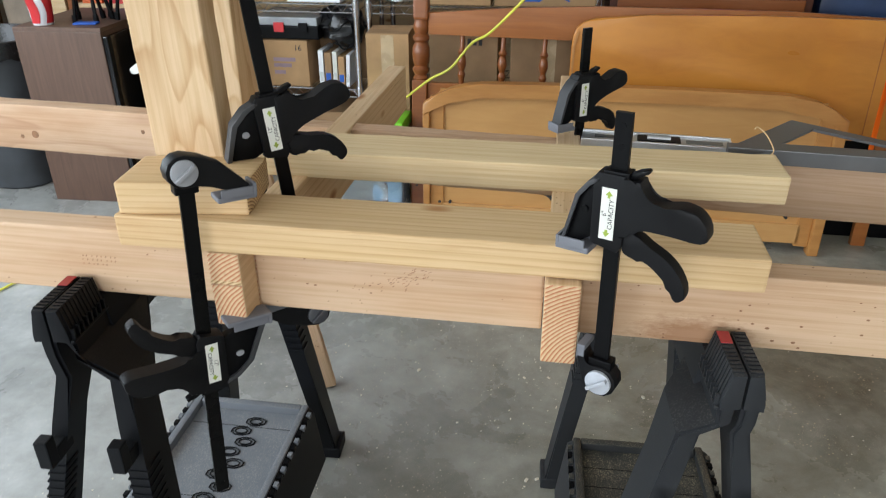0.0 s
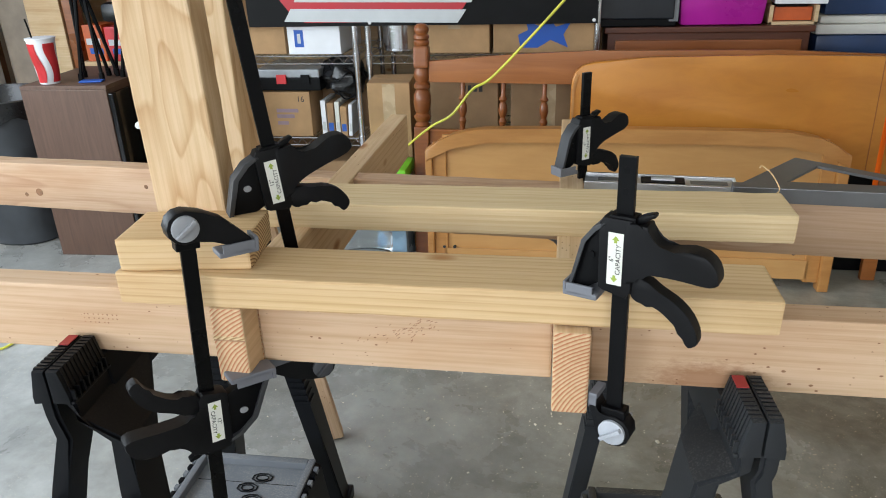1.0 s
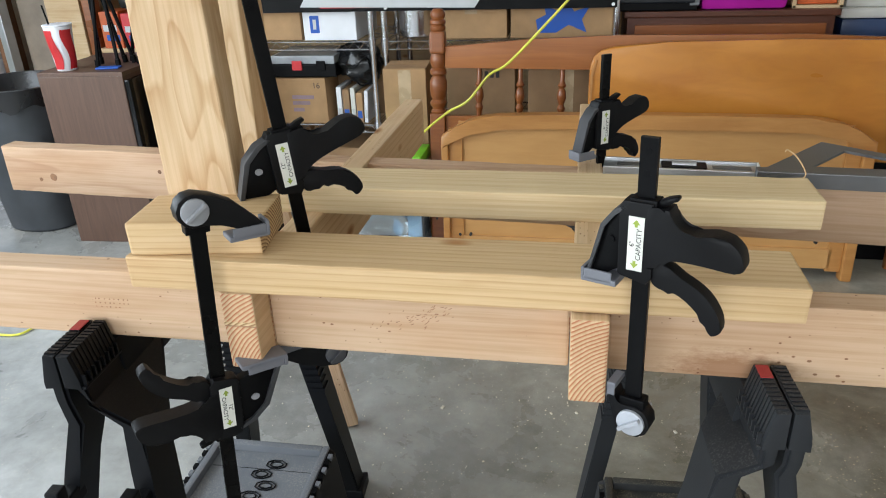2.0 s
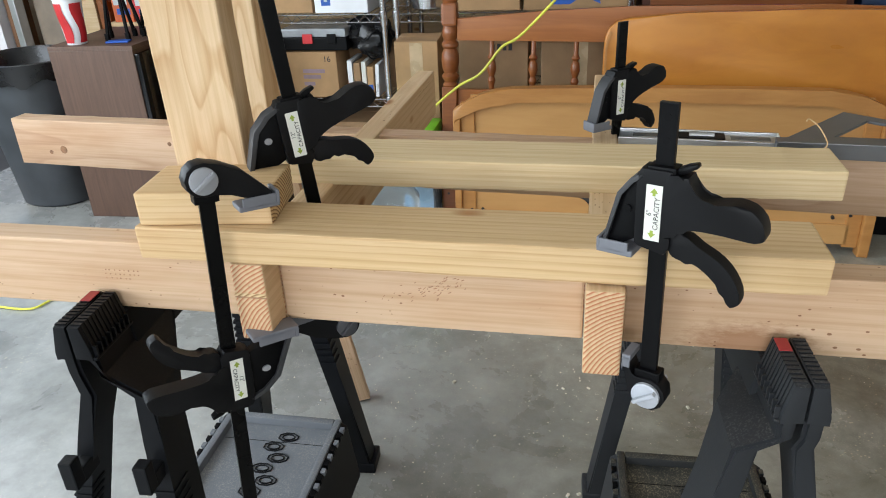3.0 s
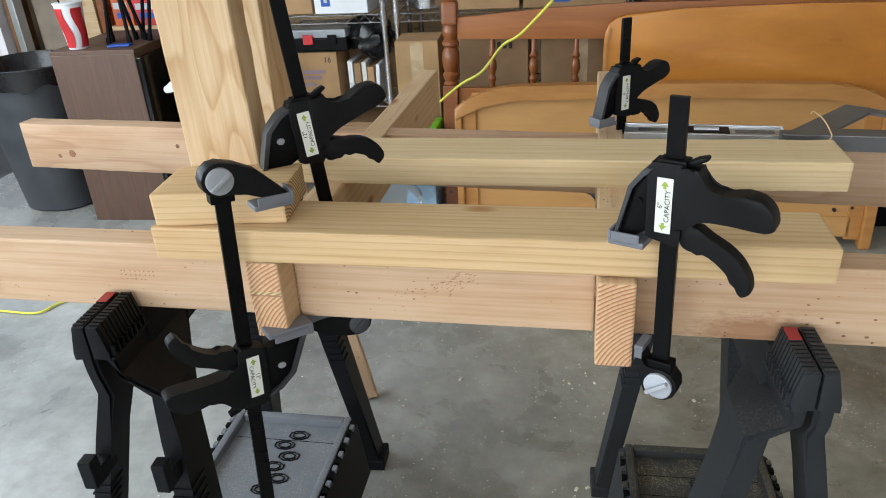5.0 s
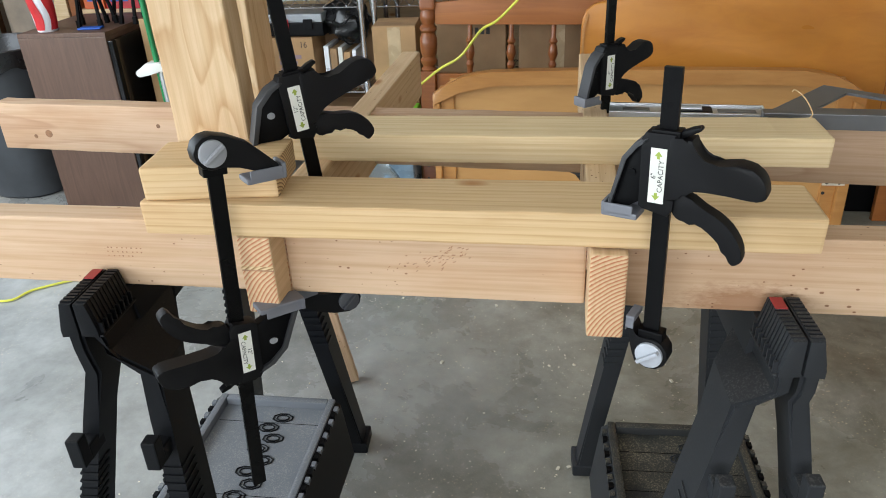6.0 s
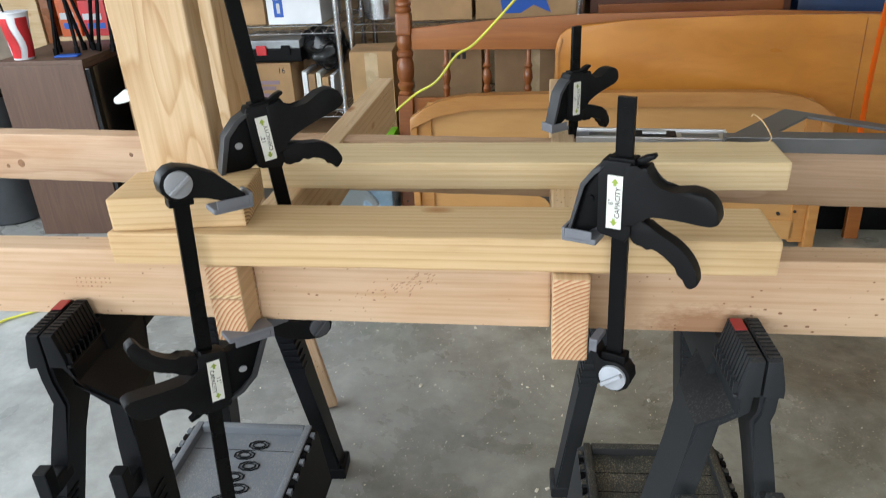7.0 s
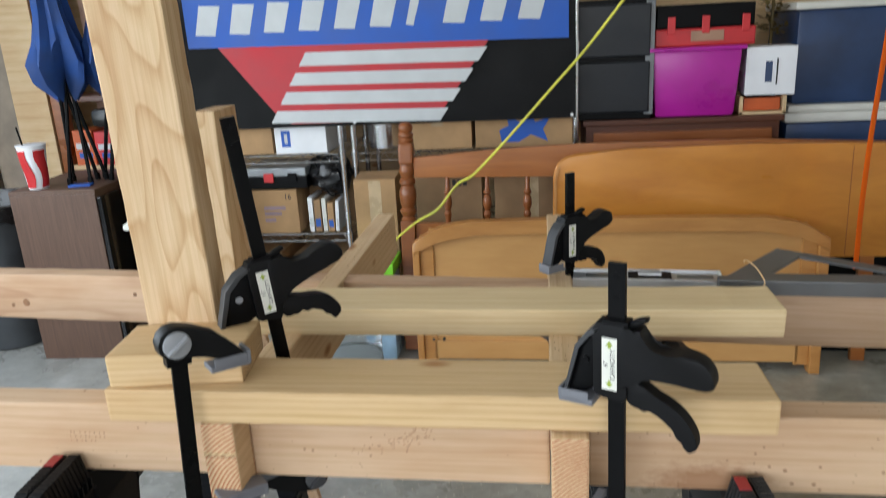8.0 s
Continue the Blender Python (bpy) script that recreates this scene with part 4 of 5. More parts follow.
def carton(x0, x1, y0, y1, z0, z1, label, material=None, tape=False, rot=0, group="cartons", flaps=True):
    c = thing("carton", pose((x0 + x1) / 2, (y0 + y1) / 2, z0, 0, 0, rot), label, "box", group)
    w, d, h = (x1 - x0) / 2, (y1 - y0) / 2, z1 - z0
    part("body", box(-w, w, -d, d, 0, h - 0.004, 0.003), material or CARD, c)
    if flaps:
        for s in (-1, 1):
            part("flap", box(-w + 0.001, w - 0.001, min(s * 0.001, s * d), max(s * 0.001, s * d), h - 0.004, h, 0.001), material or CARD, c)
    if tape:
        part("tape", box(-0.025, 0.025, -d - 0.001, -d, h * 0.55, h - 0.006), plastic("parcel_tape", (0.45, 0.33, 0.2), 0.25), c, "strip of parcel tape")
    return c

def printed(c, x0, x1, z0, z1, y, material, label="", name="print"):
    return part(name, box(x0, x1, y - 0.0008, y, z0, z1), material, c, label)

c = carton(-1.155, -0.925, 2.37, 2.70, 0.776, 0.905, "white cardboard box with a small blue picture on a shelf", WHITE)
printed(c, -0.085, -0.045, 0.03, 0.10, -0.165, BLUE_PRINT, "small blue picture")
printed(c, -0.072, -0.058, 0.045, 0.085, -0.1655, WHITE_PRINT)
carton(-1.42, -1.17, 2.38, 2.72, 0.776, 0.93, "brown cardboard box on the shelf")
c = carton(-1.40, -1.085, 2.37, 2.70, 0.42, 0.617, "brown moving box with faded print on a shelf", CARD)
words("count_text", "16", 0.035, INK, c, pose(0.115, -0.1662, 0.165, 90, 0, 0), "printed number")
for z, w_ in ((0.115, 0.10), (0.09, 0.08), (0.06, 0.05)):
    printed(c, 0.0, w_, z - 0.008, z + 0.008, -0.165, plastic("faded_print", (0.28, 0.2, 0.24), 0.7), "faded printed line")
carton(-1.1, -0.86, 2.55, 2.78, 0.42, 0.60, "dark brown box at the back of a shelf", CARD_DARK)
carton(-1.6, -1.2, 2.40, 2.75, 0.12, 0.32, "brown box on the lowest shelf", CARD)
carton(-1.15, -0.87, 2.40, 2.75, 0.12, 0.30, "brown box on the lowest shelf", CARD_DARK)

org = thing("parts_organiser", pose(-1.16, 2.37, 0.622), "black parts case with a clear lid and a red latch", "tool case")
part("base", box(-0.17, 0.13, 0, 0.28, 0, 0.055, 0.006), BLACK, org, "black case base")
part("lid", box(-0.165, 0.125, 0.004, 0.276, 0.055, 0.09, 0.006), plastic("clear_grey_lid", (0.34, 0.36, 0.38), 0.15), org, "clear grey lid")
part("latch", box(-0.065, -0.02, -0.008, 0.0, 0.03, 0.07, 0.003), RED, org, "red latch")
part("latch", box(0.045, 0.085, -0.008, 0.0, 0.03, 0.07, 0.003), BLACK, org)

for k, (x, h, w_, mname) in enumerate(((-1.045, 0.155, 0.022, WHITE), (-1.018, 0.145, 0.03, CARD_DARK), (-0.982, 0.15, 0.02, CREAM), (-0.958, 0.13, 0.028, CARD), (-0.926, 0.14, 0.016, WHITE))):
    bk = thing("book", pose(x, 2.385, 0.421, 0, 3 if k == 4 else 0, 0), "worn book standing on the wire shelf", "book", "books on the shelf")
    part("cover", box(0, w_, 0, 0.16, 0, h, 0.002), mname, bk)
    part("spine_label", box(0.004, w_ - 0.004, -0.001, 0, h * 0.15, h * 0.4), BLUE_PRINT if k % 2 else WHITE_PRINT, bk)

bm = bmesh.new()
bmesh.ops.create_icosphere(bm, subdivisions=4, radius=1.0)
for v in bm.verts:
    v.co += noise.noise_vector(v.co * 2.4) * 0.35
bmesh.ops.scale(bm, vec=(0.10, 0.10, 0.085), verts=bm.verts)
solo("plastic_bag", bm, BAG, pose(-0.955, 2.49, 0.665), "crumpled black plastic bag on the shelf", "bag", smooth=True)
pts = spline([(-1.0, 2.42, 0.72), (-0.96, 2.39, 0.66), (-0.90, 2.40, 0.70), (-0.88, 2.42, 0.62), (-0.93, 2.40, 0.58), (-0.97, 2.41, 0.62)])
solo("cable", tube(pts, 0.0035, 6), BLACK, Matrix(), "loose black cable hanging from the shelf", "cable", smooth=True)

pot = thing("cooking_pot", pose(-0.69, 2.48, 0.776), "steel cooking pot on the wire shelf", "pot")
part("bowl", lathe([(0.06, 0.0), (0.075, 0.005), (0.078, 0.13), (0.081, 0.133)], 28), STEEL, pot, smooth=True)
part("lid", lathe([(0.08, 0.133), (0.07, 0.145), (0.02, 0.155), (0.012, 0.17), (0.001, 0.172)], 28), STEEL, pot, smooth=True)
carton(-0.59, -0.30, 2.38, 2.75, 0.776, 0.95, "brown cardboard box behind the headboard post", CARD, True)
c = carton(-0.285, 0.115, 2.38, 2.75, 0.776, 0.95, "cardboard box with a blue printed emblem", CARD)
bm = prism([(-0.09, 0.02), (-0.10, 0.07), (-0.06, 0.09), (-0.07, 0.13), (-0.01, 0.10), (0.02, 0.14), (0.05, 0.10), (0.11, 0.12), (0.08, 0.07), (0.10, 0.02), (0.03, 0.05), (-0.02, 0.02)], -0.1862, -0.1852)
part("emblem", bm, BLUE_PRINT, c, "blue printed emblem")
carton(-0.77, -0.60, 2.15, 2.33, 0.0, 0.70, "tall crumpled brown carton beside the headboard", CARD, True, 4)
c = carton(-0.52, -0.25, 2.2, 2.34, 0.42, 0.72, "brown box with written letters behind the spindles", CARD_DARK)
c["label"] = "brown carton with marker scribbles behind the spindles"
part("stand", box(-0.13, 0.13, -0.06, 0.06, -0.42, 0, 0.003), CARD_DARK, c)
for k in range(4):
    printed(c, 0.06 - k * 0.022, 0.074 - k * 0.022, 0.235, 0.26, -0.07, INK)
carton(-0.20, 0.10, 2.2, 2.34, 0.0, 0.715, "tall brown carton behind the spindles", CARD_DARK, True)
carton(0.12, 0.6, 2.2, 2.34, 0.0, 0.60, "brown carton behind the headboards", CARD)

# ---- banner ----
ban = thing("banner", pose(0, 2.325, 0), "black vinyl banner with blue, red and white printed shapes", "banner")
bm = bmesh.new()
NX, NZ, X0, X1, Z0, Z1 = 60, 24, -1.60, 0.125, 0.895, 1.62
grid = [[bm.verts.new((X0 + (X1 - X0) * i / NX, 0.004 * math.sin(i * 0.55) * noise.noise((i * 0.13, j * 0.1, 0)) + 0.003 * noise.noise((i * 0.4, j * 0.4, 3)), Z0 + (Z1 - Z0) * j / NZ)) for j in range(NZ + 1)] for i in range(NX + 1)]
for i in range(NX):
    for j in range(NZ):
        bm.faces.new((grid[i][j], grid[i + 1][j], grid[i + 1][j + 1], grid[i][j + 1]))
bmesh.ops.solidify(bm, geom=bm.faces, thickness=0.0015)
sheet = part("sheet", bm, VINYL, ban, "creased black vinyl", smooth=True)
def flat_print(pts, y, material, label=""):
    return part("print", prism(pts, y - 0.0012, y), material, sheet, label)
flat_print([(-1.335, 1.235), (-1.10, 0.935), (-1.05, 0.91), (-0.46, 0.91), (-0.42, 0.93), (-0.21, 1.215)], -0.007, RED_PRINT, "red printed shield")
flat_print([(-1.46, 1.235), (-1.46, 1.47), (0.098, 1.45), (0.098, 1.205)], -0.0085, BLUE_PRINT, "blue printed band")
for k, (a, b) in enumerate(((1.198, 1.145), (1.118, 1.068), (1.042, 0.992), (0.966, 0.916))):
    t0, t1 = (1.215 - a) / 0.3, (1.215 - b) / 0.3
    flat_print([(-0.95 - 0.19 * t0, a), (-0.206 - 0.215 * t0, a - 0.012), (-0.206 - 0.215 * t1, b - 0.012), (-0.95 - 0.19 * t1, b)], -0.0085, WHITE_PRINT, "white printed stripe")
for k in range(10):
    x = -1.42 + k * 0.147
    flat_print([(x, 1.285), (x + 0.085 if k != 6 else x + 0.03, 1.28), (x + (0.12 if k != 6 else 0.065), 1.395), (x + 0.03, 1.40)], -0.0098, WHITE_PRINT, "slanted white printed block")
for x, z in ((-0.78, 0.908), (0.11, 0.908), (-1.5, 0.908)):
    part("grommet", tube([(x, -0.012, z), (x, -0.004, z)], 0.0065, 14), ALU, sheet, "steel grommet", smooth=True)

# ---- stack beside the shelving ----
dr = thing("dresser", pose(0.17, 2.40, 0), "dark cherry dresser behind the headboards", "dresser")
part("carcass", box(0, 0.76, 0.012, 0.45, 0, 0.845, 0.004), CHERRY, dr)
part("top", box(-0.012, 0.772, -0.004, 0.46, 0.845, 0.868, 0.004), CHERRY, dr)
for k in range(4):
    d = part("drawer", box(0.03, 0.73, -0.004, 0.014, 0.62 - k * 0.19, 0.83 - k * 0.19 - 0.012, 0.005), MAPLE_RED, dr, "reddish drawer front")
    for x in (0.22, 0.56):
        part("handle", tube([(x, -0.014, 0.745 - k * 0.19), (x, -0.014, 0.775 - k * 0.19)], 0.005, 8), ALU, d, "small metal pull", smooth=True)
du = thing("drawer_unit", pose(0.10, 2.40, 0.868), "smoky plastic drawer unit on the dresser", "drawer unit")
part("frame", box(0, 0.33, 0.01, 0.38, 0, 0.47, 0.006), BLACK, du)
for k in range(2):
    part("drawer", box(0.012, 0.318, -0.004, 0.02, 0.03 + k * 0.22, 0.23 + k * 0.22, 0.006), SMOKE, du, "smoky translucent drawer")
part("side", box(0.30, 0.335, 0.002, 0.012, 0.02, 0.46, 0.003), plastic("grey_edge", (0.16, 0.17, 0.18), 0.4), du)
tote = thing("tote", pose(0.60, 2.55, 0.868), "magenta plastic storage tote on the dresser", "tote")
bm = box(-0.155, 0.155, -0.13, 0.13, 0, 0.265, 0.02)
for v in bm.verts:
    f = 1 + 0.12 * v.co.z / 0.265
    v.co.x, v.co.y = v.co.x * f, v.co.y * f
part("tub", bm, PINK, tote, smooth=True)
part("rim", box(-0.185, 0.185, -0.155, 0.155, 0.26, 0.275, 0.005), PINK, tote)
tb = thing("toolbox", pose(0.63, 2.55, 1.143), "red tool box with a black tray top on the tote", "toolbox")
part("body", box(-0.19, 0.19, -0.12, 0.12, 0, 0.07, 0.008), RED, tb)
part("recess", box(-0.055, 0.07, -0.124, -0.119, 0.02, 0.06, 0.002), plastic("tan_recess", (0.35, 0.2, 0.13), 0.5), tb)
part("lid", box(-0.185, 0.185, -0.115, 0.115, 0.07, 0.16, 0.008), BLACK, tb)
for x in (-0.13, 0.0, 0.15):
    part("latch", box(x - 0.015, x + 0.015, -0.127, -0.118, 0.05, 0.115, 0.003), RED, tb, "red latch")
c = carton(0.80, 0.985, 2.42, 2.6, 0.945, 1.135, "white paper box with a small blue emblem", WHITE, rot=-6, flaps=False)
printed(c, -0.02, 0.005, 0.05, 0.13, -0.0905, NAVY, "small blue emblem")
printed(c, 0.02, 0.026, 0.04, 0.14, -0.0905, INK)
tr = thing("small_tray", pose(0.865, 2.43, 0.868), "small pale wooden tray holding an orange packet", "tray")
part("base", box(-0.09, 0.09, 0, 0.14, 0, 0.012, 0.002), OSB, tr)
for x in (-0.09, 0.075):
    part("end", box(x, x + 0.015, 0, 0.14, 0, 0.072, 0.002), OSB, tr)
solo("packet", box(-0.07, 0.07, 0.015, 0.12, 0, 0.05, 0.004), ORANGE, pose(0.865, 2.43, 0.882), "orange packet in a wooden tray", "packet")
solo("phone_box", box(-0.06, 0.05, 0.02, 0.1, 0, 0.015, 0.002), BLACK, pose(0.865, 2.43, 0.9325), "flat dark box on an orange packet", "box")
st = thing("side_table", pose(1.35, 2.72, 0), "dark table holding the blue cooler", "table")
part("tabletop", box(-0.42, 0.42, -0.28, 0.28, 0.675, 0.705, 0.003), CHERRY, st)
for x in (-0.38, 0.38):
    for y in (-0.24, 0.24):
        part("leg", box(x - 0.025, x + 0.025, y - 0.025, y + 0.025, 0, 0.675, 0.003), CHERRY, st)
co = thing("cooler", pose(1.33, 2.70, 0.705), "navy blue cooler with a cream lid", "cooler")
part("body", box(-0.35, 0.35, -0.2, 0.2, 0, 0.115, 0.02), NAVY, co, smooth=True)
part("lid", box(-0.36, 0.36, -0.21, 0.21, 0.115, 0.155, 0.012), CREAM, co, "cream lid", smooth=True)
part("lid_top", box(-0.345, 0.345, -0.195, 0.195, 0.155, 0.185, 0.012), CREAM, co, smooth=True)
nb = thing("storage_bin", pose(1.34, 2.72, 0.890), "navy blue storage bin on the cooler", "bin")
bm = box(-0.34, 0.34, -0.2, 0.2, 0, 0.37, 0.02)
part("tub", bm, NAVY, nb, smooth=True)
part("lid", box(-0.355, 0.355, -0.215, 0.215, 0.37, 0.40, 0.008), CREAM, nb, "pale lid")
solo("hanging_bag", box(-0.2, 0.2, -0.05, 0.05, 0, 0.12, 0.03), RED, pose(1.50, 2.62, 1.290), "red folded cloth on the storage bin", "cloth")
bm = bmesh.new()
rng = random.Random(4)
for k in range(150):
    p = Vector((rng.gauss(0, 0.035), rng.gauss(0, 0.03), rng.uniform(0, 0.22)))
    a = rng.uniform(0, 6.28)
    d = Vector((math.cos(a), math.sin(a), rng.uniform(-0.6, 0.6))) * 0.02
    sd = Vector((-d.y, d.x, 0)) * 0.5
    bm.faces.new([bm.verts.new(p + q) for q in (-d, sd, d, -sd)])
tube([(0, 0, -0.3), (0, 0, 0.15)], 0.006, 6, bm)
solo("dried_plant", bm, plastic("dry_leaf", (0.14, 0.1, 0.03), 0.7, 0.4), pose(0.93, 2.62, 1.17), "small dried plant on the stack", "plant")

# ---- left corner ----
cb = thing("cabinet", pose(-2.12, 1.93, 0, 0, 0, 3.0), "walnut laminate cabinet with a black front standing on the floor", "cabinet")
part("carcass", box(0, 0.36, 0, 0.46, 0, 0.712, 0.003), WALNUT, cb)
part("top", box(0, 0.362, 0, 0.462, 0.712, 0.728, 0.002), WALNUT, cb)
d = part("door", box(0.36, 0.378, 0.004, 0.456, 0.02, 0.695, 0.004), plastic("gloss_black", (0.008, 0.008, 0.009), 0.15), cb, "glossy black front")
part("frame", box(0.378, 0.382, 0.004, 0.03, 0.02, 0.695, 0.001), BLACK, d)
cup = thing("paper_cup", pose(-2.03, 2.0, 0.728, 0, 0, 22), "red and white paper drinking cup with a black straw", "cup")
part("body", lathe([(0.036, 0.0), (0.038, 0.003), (0.046, 0.10), (0.053, 0.17), (0.056, 0.172), (0.056, 0.177), (0.050, 0.178)], 32), WHITE, cup, "white paper cup", smooth=True)
def cup_patch(a0, a1, zlo, zhi):
    bm = bmesh.new()
    cols = []
    for i in range(9):
        a = radians(a0 + (a1 - a0) * i / 8)
        col = []
        for j in range(9):
            z = zlo + (zhi - zlo) * j / 8
            wob = radians(12) * math.sin(z * 34)
            r = 0.0385 + (0.053 - 0.038) * z / 0.17 + 0.001
            col.append(bm.verts.new((r * math.cos(a + wob), r * math.sin(a + wob), z)))
        cols.append(col)
    for p, q in zip(cols, cols[1:]):
        for j in range(8):
            bm.faces.new((p[j], q[j], q[j + 1], p[j + 1]))
    return bm
part("red_panel", cup_patch(-150, -95, 0.008, 0.158), RED, cup, "red printed panel", smooth=True)
part("red_panel", cup_patch(-62, -10, 0.008, 0.158), RED, cup, "red printed panel", smooth=True)
part("straw", tube([(-0.01, 0, 0.02), (-0.035, -0.01, 0.25)], 0.0035, 8), BLACK, cup, "black straw", smooth=True)

def camp_chair(x, y, lean, blue):
    s = thing("camp_chair", pose(x, y, 0.728, 0, lean, 0), "folded blue camp chair with black tube legs standing on the cabinet", "chair", "folded chairs")
    rng = random.Random(int(x * 100))
    for k in range(5):
        a = k * 1.25 + rng.random()
        b = a + rng.uniform(1.2, 2.4)
        part("leg", tube([(0.085 * math.cos(a), 0.06 * math.sin(a), 0.004), (0.035 * math.cos(b), 0.03 * math.sin(b), 0.60)], 0.0075, 8), BLACK, s, "black tube leg", smooth=True)
        part("foot", tube([(0.085 * math.cos(a), 0.06 * math.sin(a), 0), (0.083 * math.cos(a), 0.058 * math.sin(a), 0.03)], 0.011, 8), BLACK, s, smooth=True)
    bm = lathe([(0.03, 0.38), (0.085, 0.45), (0.10, 0.52), (0.075, 0.60), (0.055, 0.72), (0.05, 0.97), (0.02, 1.0)], 40)
    for v in bm.verts:
        a = math.atan2(v.co.y, v.co.x)
        f = 1 + 0.28 * math.sin(a * 5 + v.co.z * 6) + 0.1 * math.sin(a * 11)
        v.co.x, v.co.y = v.co.x * f, v.co.y * f
        v.co.z += 0.05 * math.sin(a * 5)
    part("seat_cloth", bm, BLUE, s, "gathered blue cloth", smooth=True)
camp_chair(-1.88, 2.10, -2, 0)
camp_chair(-1.76, 2.18, 3, 0)
solo("blue_strap", box(-0.045, 0.045, -0.022, 0.022, 0, 0.007, 0.003), BLUE_PRINT, pose(-1.86, 2.02, 0.729, 0, 0, 12), "blue cloth strap lying on the cabinet", "strap")

ls = thing("corner_shelf", pose(-2.26, 2.55, 0), "plain wooden shelf with boxes in the corner", "shelf")
part("deck", box(0, 0.42, 0, 0.3, 0.70, 0.72, 0.002), OSB, ls)
part("deck", box(0, 0.42, 0, 0.3, 1.02, 1.045, 0.002), CHERRY, ls)
part("back", box(0, 0.42, 0.3, 0.31, 0, 1.5), plastic("pink_board", (0.6, 0.4, 0.32), 0.7), ls, "pinkish back board")
for x in (0, 0.405):
    part("side", box(x, x + 0.015, 0, 0.3, 0, 0.70), OSB, ls)
for k, (x0, w_, h, mname, lb) in enumerate(((-2.23, 0.10, 0.17, ORANGE, "orange carton"), (-2.12, 0.13, 0.16, RED, "red and white carton"), (-1.98, 0.12, 0.15, RED_PRINT, "red carton"))):
    c = carton(x0, x0 + w_, 2.56, 2.7, 0.72, 0.72 + h, lb + " on the corner shelf", mname, flaps=False)
    printed(c, -w_ * 0.4, w_ * 0.3, h * 0.45, h * 0.62, -0.0702, WHITE_PRINT, "white printed bar")
    printed(c, -w_ * 0.3, w_ * 0.38, h * 0.2, h * 0.36, -0.0702, BLUE_PRINT, "blue printed bar")
solo("work_bag", box(-0.08, 0.08, -0.05, 0.05, 0, 0.09, 0.03), BAG, pose(-2.05, 2.62, 0.892), "crumpled black bag on the cartons", "bag", smooth=True)
c = carton(-1.70, -1.42, 2.1, 2.33, 0.0, 0.75, "tall brown carton with a printed arrow", CARD)
bm = prism([(-0.105, 0.60), (-0.085, 0.64), (-0.065, 0.60), (-0.078, 0.60), (-0.078, 0.55), (-0.092, 0.55), (-0.092, 0.60)], -0.1165, -0.1155)
part("arrow", bm, INK, c, "printed arrow")
printed(c, -0.05, 0.0, 0.48, 0.54, -0.115, WHITE_PRINT, "white shipping label")
gc = thing("bar_clamp", pose(-1.585, 2.0, 0, 0, -1.5, 0), "green bar clamp with a white jaw leaning by the cabinet", "clamp")
part("bar", tube([(0, 0, 0), (0, 0, 1.1)], 0.011, 10), GREEN_BAR, gc, "green painted bar", smooth=True)
part("jaw", prism(ribbon([(-0.07, 0.565, 0.014), (-0.03, 0.585, 0.02), (0.02, 0.585, 0.02)]), -0.03, 0.03, 0.006), CREAM, gc, "white plastic jaw", smooth=True)
part("screw", tube([(0.01, 0, 0.42), (0.01, 0, 0.57)], 0.013, 10), ALU, gc, "bright screw sleeve", smooth=True)

def trash_can(at):
    t = thing("trash_can", at, "grey plastic trash can lined with a black bag", "trash can")
    bm = bmesh.new()
    prof = [(0.0, 0.155), (0.01, 0.165), (0.56, 0.215), (0.60, 0.222), (0.625, 0.226), (0.632, 0.238), (0.642, 0.238), (0.642, 0.222), (0.60, 0.214), (0.03, 0.158)]
    rings = []
    for z, r in prof:
        rings.append([bm.verts.new((r * math.copysign(abs(math.cos(a)) ** 0.8, math.cos(a)), r * math.copysign(abs(math.sin(a)) ** 0.8, math.sin(a)), z)) for a in (math.tau * k / 40 for k in range(40))])
    for a, b in zip(rings, rings[1:]):
        for k in range(40):
            bm.faces.new((a[k], a[(k + 1) % 40], b[(k + 1) % 40], b[k]))
    bm.faces.new(rings[0]), bm.faces.new(rings[-1])
    part("tub", bm, CAN, t, smooth=True)
    bm = bmesh.new()
    rings = []
    for j, (z, r) in enumerate(((0.42, 0.19), (0.63, 0.214), (0.651, 0.226), (0.649, 0.243), (0.61, 0.238), (0.57, 0.232))):
        ring = []
        for k in range(60):
            a = math.tau * k / 60
            d = 0.006 * noise.noise((math.cos(a) * 6, math.sin(a) * 6, j)) if j > 1 else 0
            drop = -0.035 * noise.noise((math.cos(a) * 3, math.sin(a) * 3, 9)) if j == 5 else 0
            ring.append(bm.verts.new(((r + d) * math.copysign(abs(math.cos(a)) ** 0.8, math.cos(a)), (r + d) * math.copysign(abs(math.sin(a)) ** 0.8, math.sin(a)), z + drop)))
        rings.append(ring)
    for a, b in zip(rings, rings[1:]):
        for k in range(60):
            bm.faces.new((a[k], a[(k + 1) % 60], b[(k + 1) % 60], b[k]))
    part("liner", bm, BAG, t, "folded black bin liner", smooth=True)
    return t
trash_can(pose(-2.42, 2.16, 0))

# ---- low things behind the frame ----
jug = thing("water_jug", pose(-0.74, 1.80, 0), "clear plastic water jug on the floor", "jug")
part("bottle", lathe([(0.11, 0.0), (0.125, 0.01), (0.125, 0.09), (0.118, 0.10), (0.125, 0.11), (0.125, 0.20), (0.09, 0.25), (0.03, 0.28), (0.03, 0.31)], 28), CLEAR, jug, smooth=True)
wb = thing("plastic_tub", pose(-0.66, 2.03, 0), "pale plastic tub with a lime green lid", "tub")
part("tub", box(-0.10, 0.07, -0.08, 0.08, 0, 0.36, 0.015), plastic("pale_blue_plastic", (0.3, 0.42, 0.52), 0.3), wb, smooth=True)
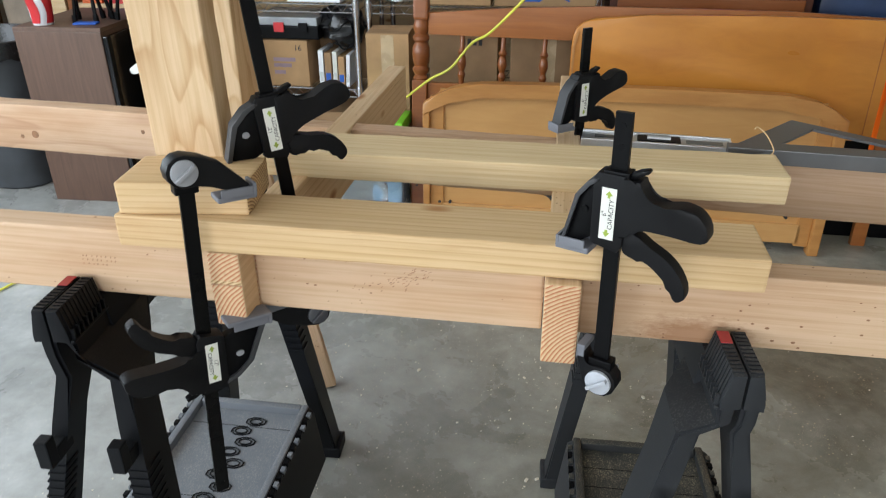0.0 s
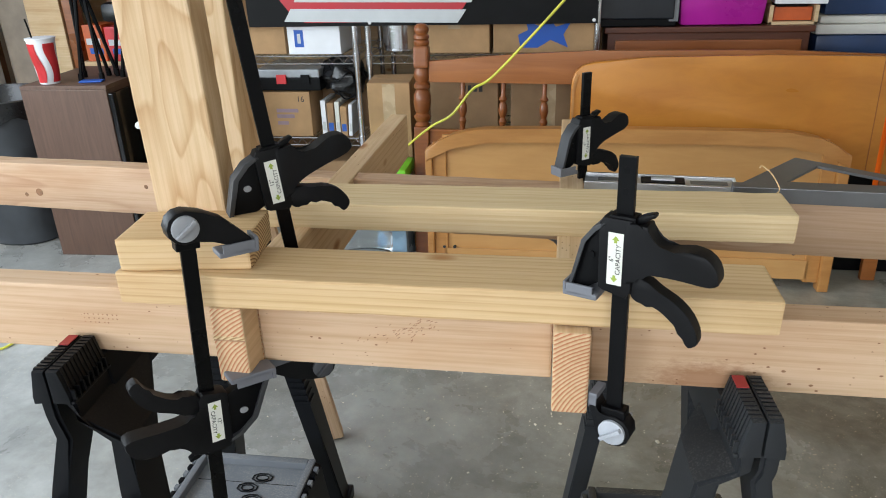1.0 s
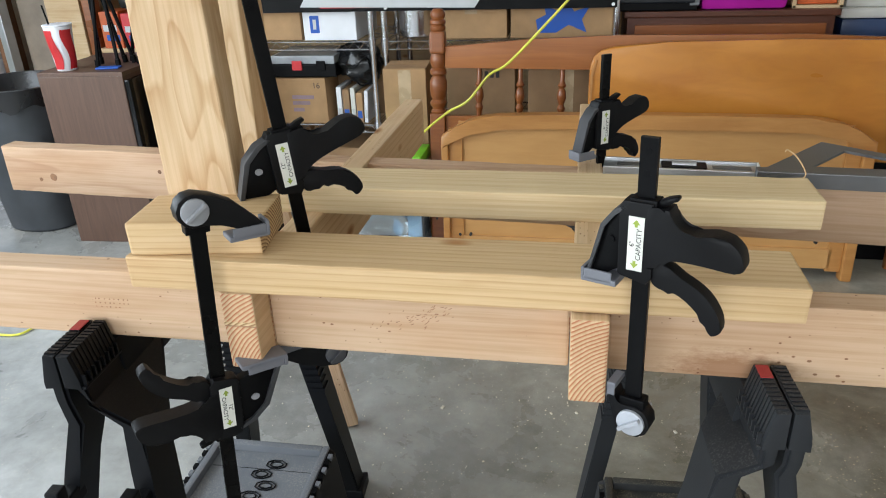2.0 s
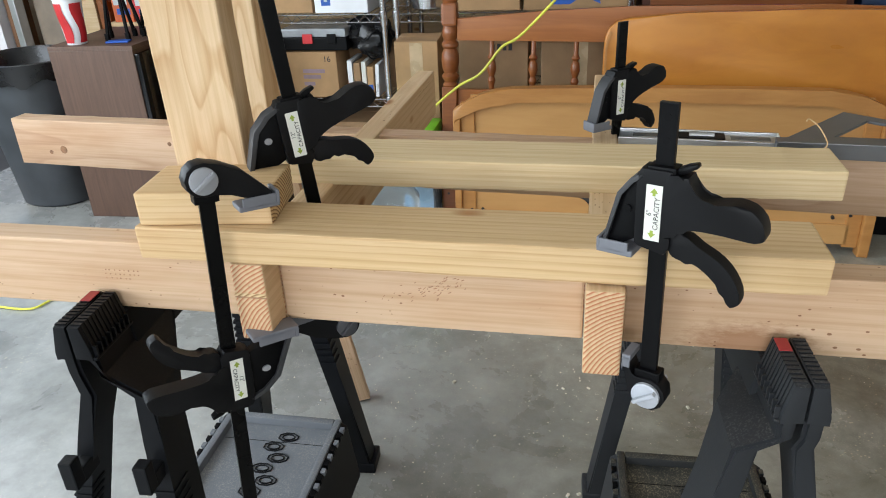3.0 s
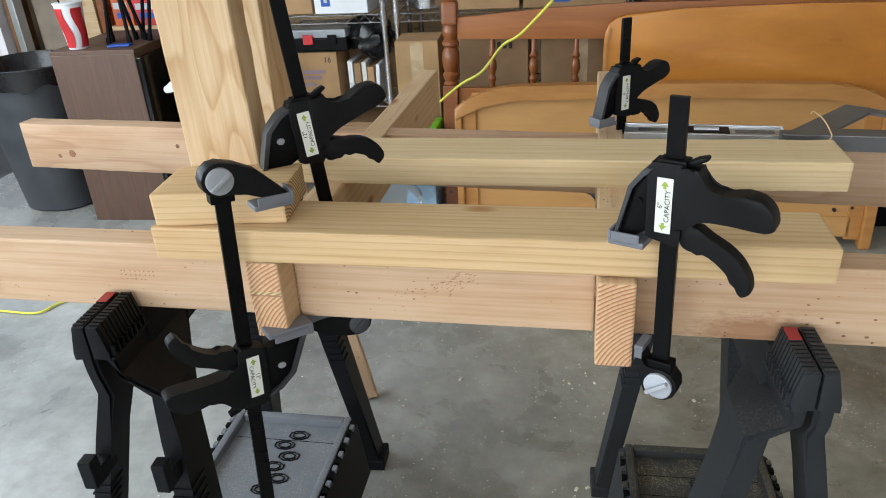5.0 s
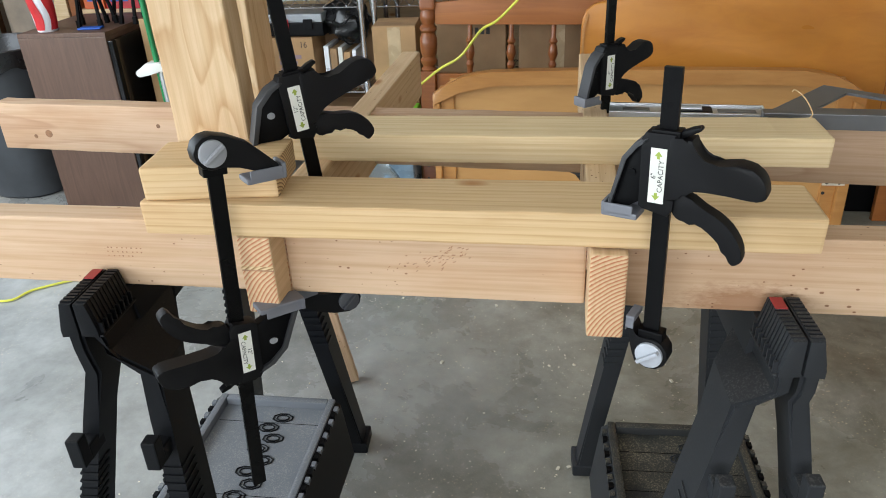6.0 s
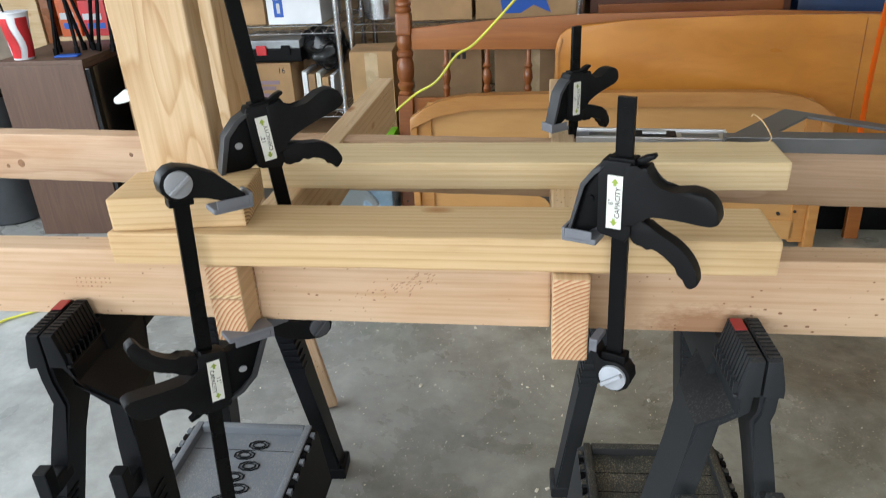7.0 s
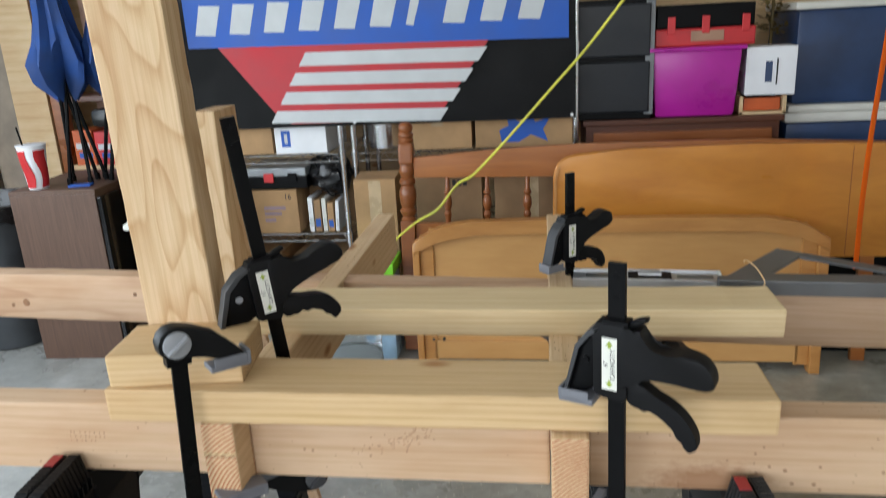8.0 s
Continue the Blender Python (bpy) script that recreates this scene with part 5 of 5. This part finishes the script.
part("lid", box(-0.11, 0.08, -0.09, 0.09, 0.36, 0.41, 0.01), LIME, wb, "lime green lid", smooth=True)

pts = spline([(0.30, 1.7, 1.39), (0.248, 1.7, 1.33), (0.133, 1.7, 1.187), (0.012, 1.7, 1.055), (-0.103, 1.7, 0.93), (-0.227, 1.7, 0.804), (-0.29, 1.7, 0.765), (-0.359, 1.7, 0.683), (-0.44, 1.74, 0.63), (-0.55, 1.82, 0.53), (-0.62, 1.95, 0.43), (-0.68, 2.13, 0.42), (-0.72, 2.135, 0.2), (-0.74, 2.135, 0.006)], 8)
solo("extension_cord", tube(pts, 0.0042, 8), ROPE, Matrix(), "yellow extension cord hanging across the garage", "cord", smooth=True)
solo("extension_cord", tube(spline([(0.30, 1.7, 1.39), (0.55, 1.7, 1.75), (0.8, 1.75, 2.6)], 8), 0.0055, 8), ROPE, Matrix(), "yellow extension cord rising to the ceiling", "cord", smooth=True)
pts = spline([(-2.4, 1.0, 0.006), (-2.2, 1.12, 0.006), (-2.01, 1.165, 0.006), (-1.836, 1.167, 0.006), (-1.785, 1.25, 0.006), (-1.6, 1.35, 0.006), (-1.3, 1.30, 0.006)], 8)
solo("floor_cord", tube(pts, 0.0042, 8), ROPE, Matrix(), "yellow cord lying on the concrete floor", "cord", smooth=True)
bm = bmesh.new()
pts = spline([(1.06, 1.8, 2.6), (1.05, 1.8, 1.6), (1.033, 1.8, 1.158), (1.021, 1.8, 0.865), (1.018, 1.8, 0.64), (1.022, 1.8, 0.43)], 8)
tube(pts, 0.018, 8, bm, True, 0.25)
solo("ratchet_strap", bm, STRAP, Matrix(), "orange ratchet strap hanging from above", "strap", smooth=True)

# chips on the floor
rng = random.Random(7)
bm = bmesh.new()
for k in range(1000):
    x, y = rng.gauss(-0.15, 0.45), rng.uniform(0.15, 1.6)
    s_, a = rng.uniform(0.0007, 0.0022) * (2.6 if k < 30 else 1), rng.uniform(0, 6.28)
    box(-s_, s_, -s_ * 0.6, s_ * 0.6, 0, s_ * 0.7, 0, bm)
    bmesh.ops.transform(bm, verts=bm.verts[-8:], matrix=pose(x, y, 0.0, 0, 0, math.degrees(a)))
solo("wood_chips", bm, plastic("pale_chip", (0.72, 0.66, 0.54), 0.8), Matrix(), "pale wood chips scattered on the concrete floor", "wood chips", kind="stuff")

# ---- outside ----
bm = bmesh.new()
rng = random.Random(3)
for k in range(5000):
    p = Vector((rng.uniform(-15, -12), rng.uniform(-4, 14), rng.uniform(0, 2.6)))
    s_, a = rng.uniform(0.05, 0.14), rng.uniform(0, 6.28)
    d, u = Vector((math.cos(a), math.sin(a), rng.uniform(-0.5, 0.5))) * s_, Vector((0, 0, s_))
    bm.faces.new([bm.verts.new(p + q) for q in (-d, -u * 0.5, d, u * 0.5)])
solo("hedge", bm, LEAF, Matrix(), "leafy green hedge beyond the driveway", "hedge", kind="stuff")
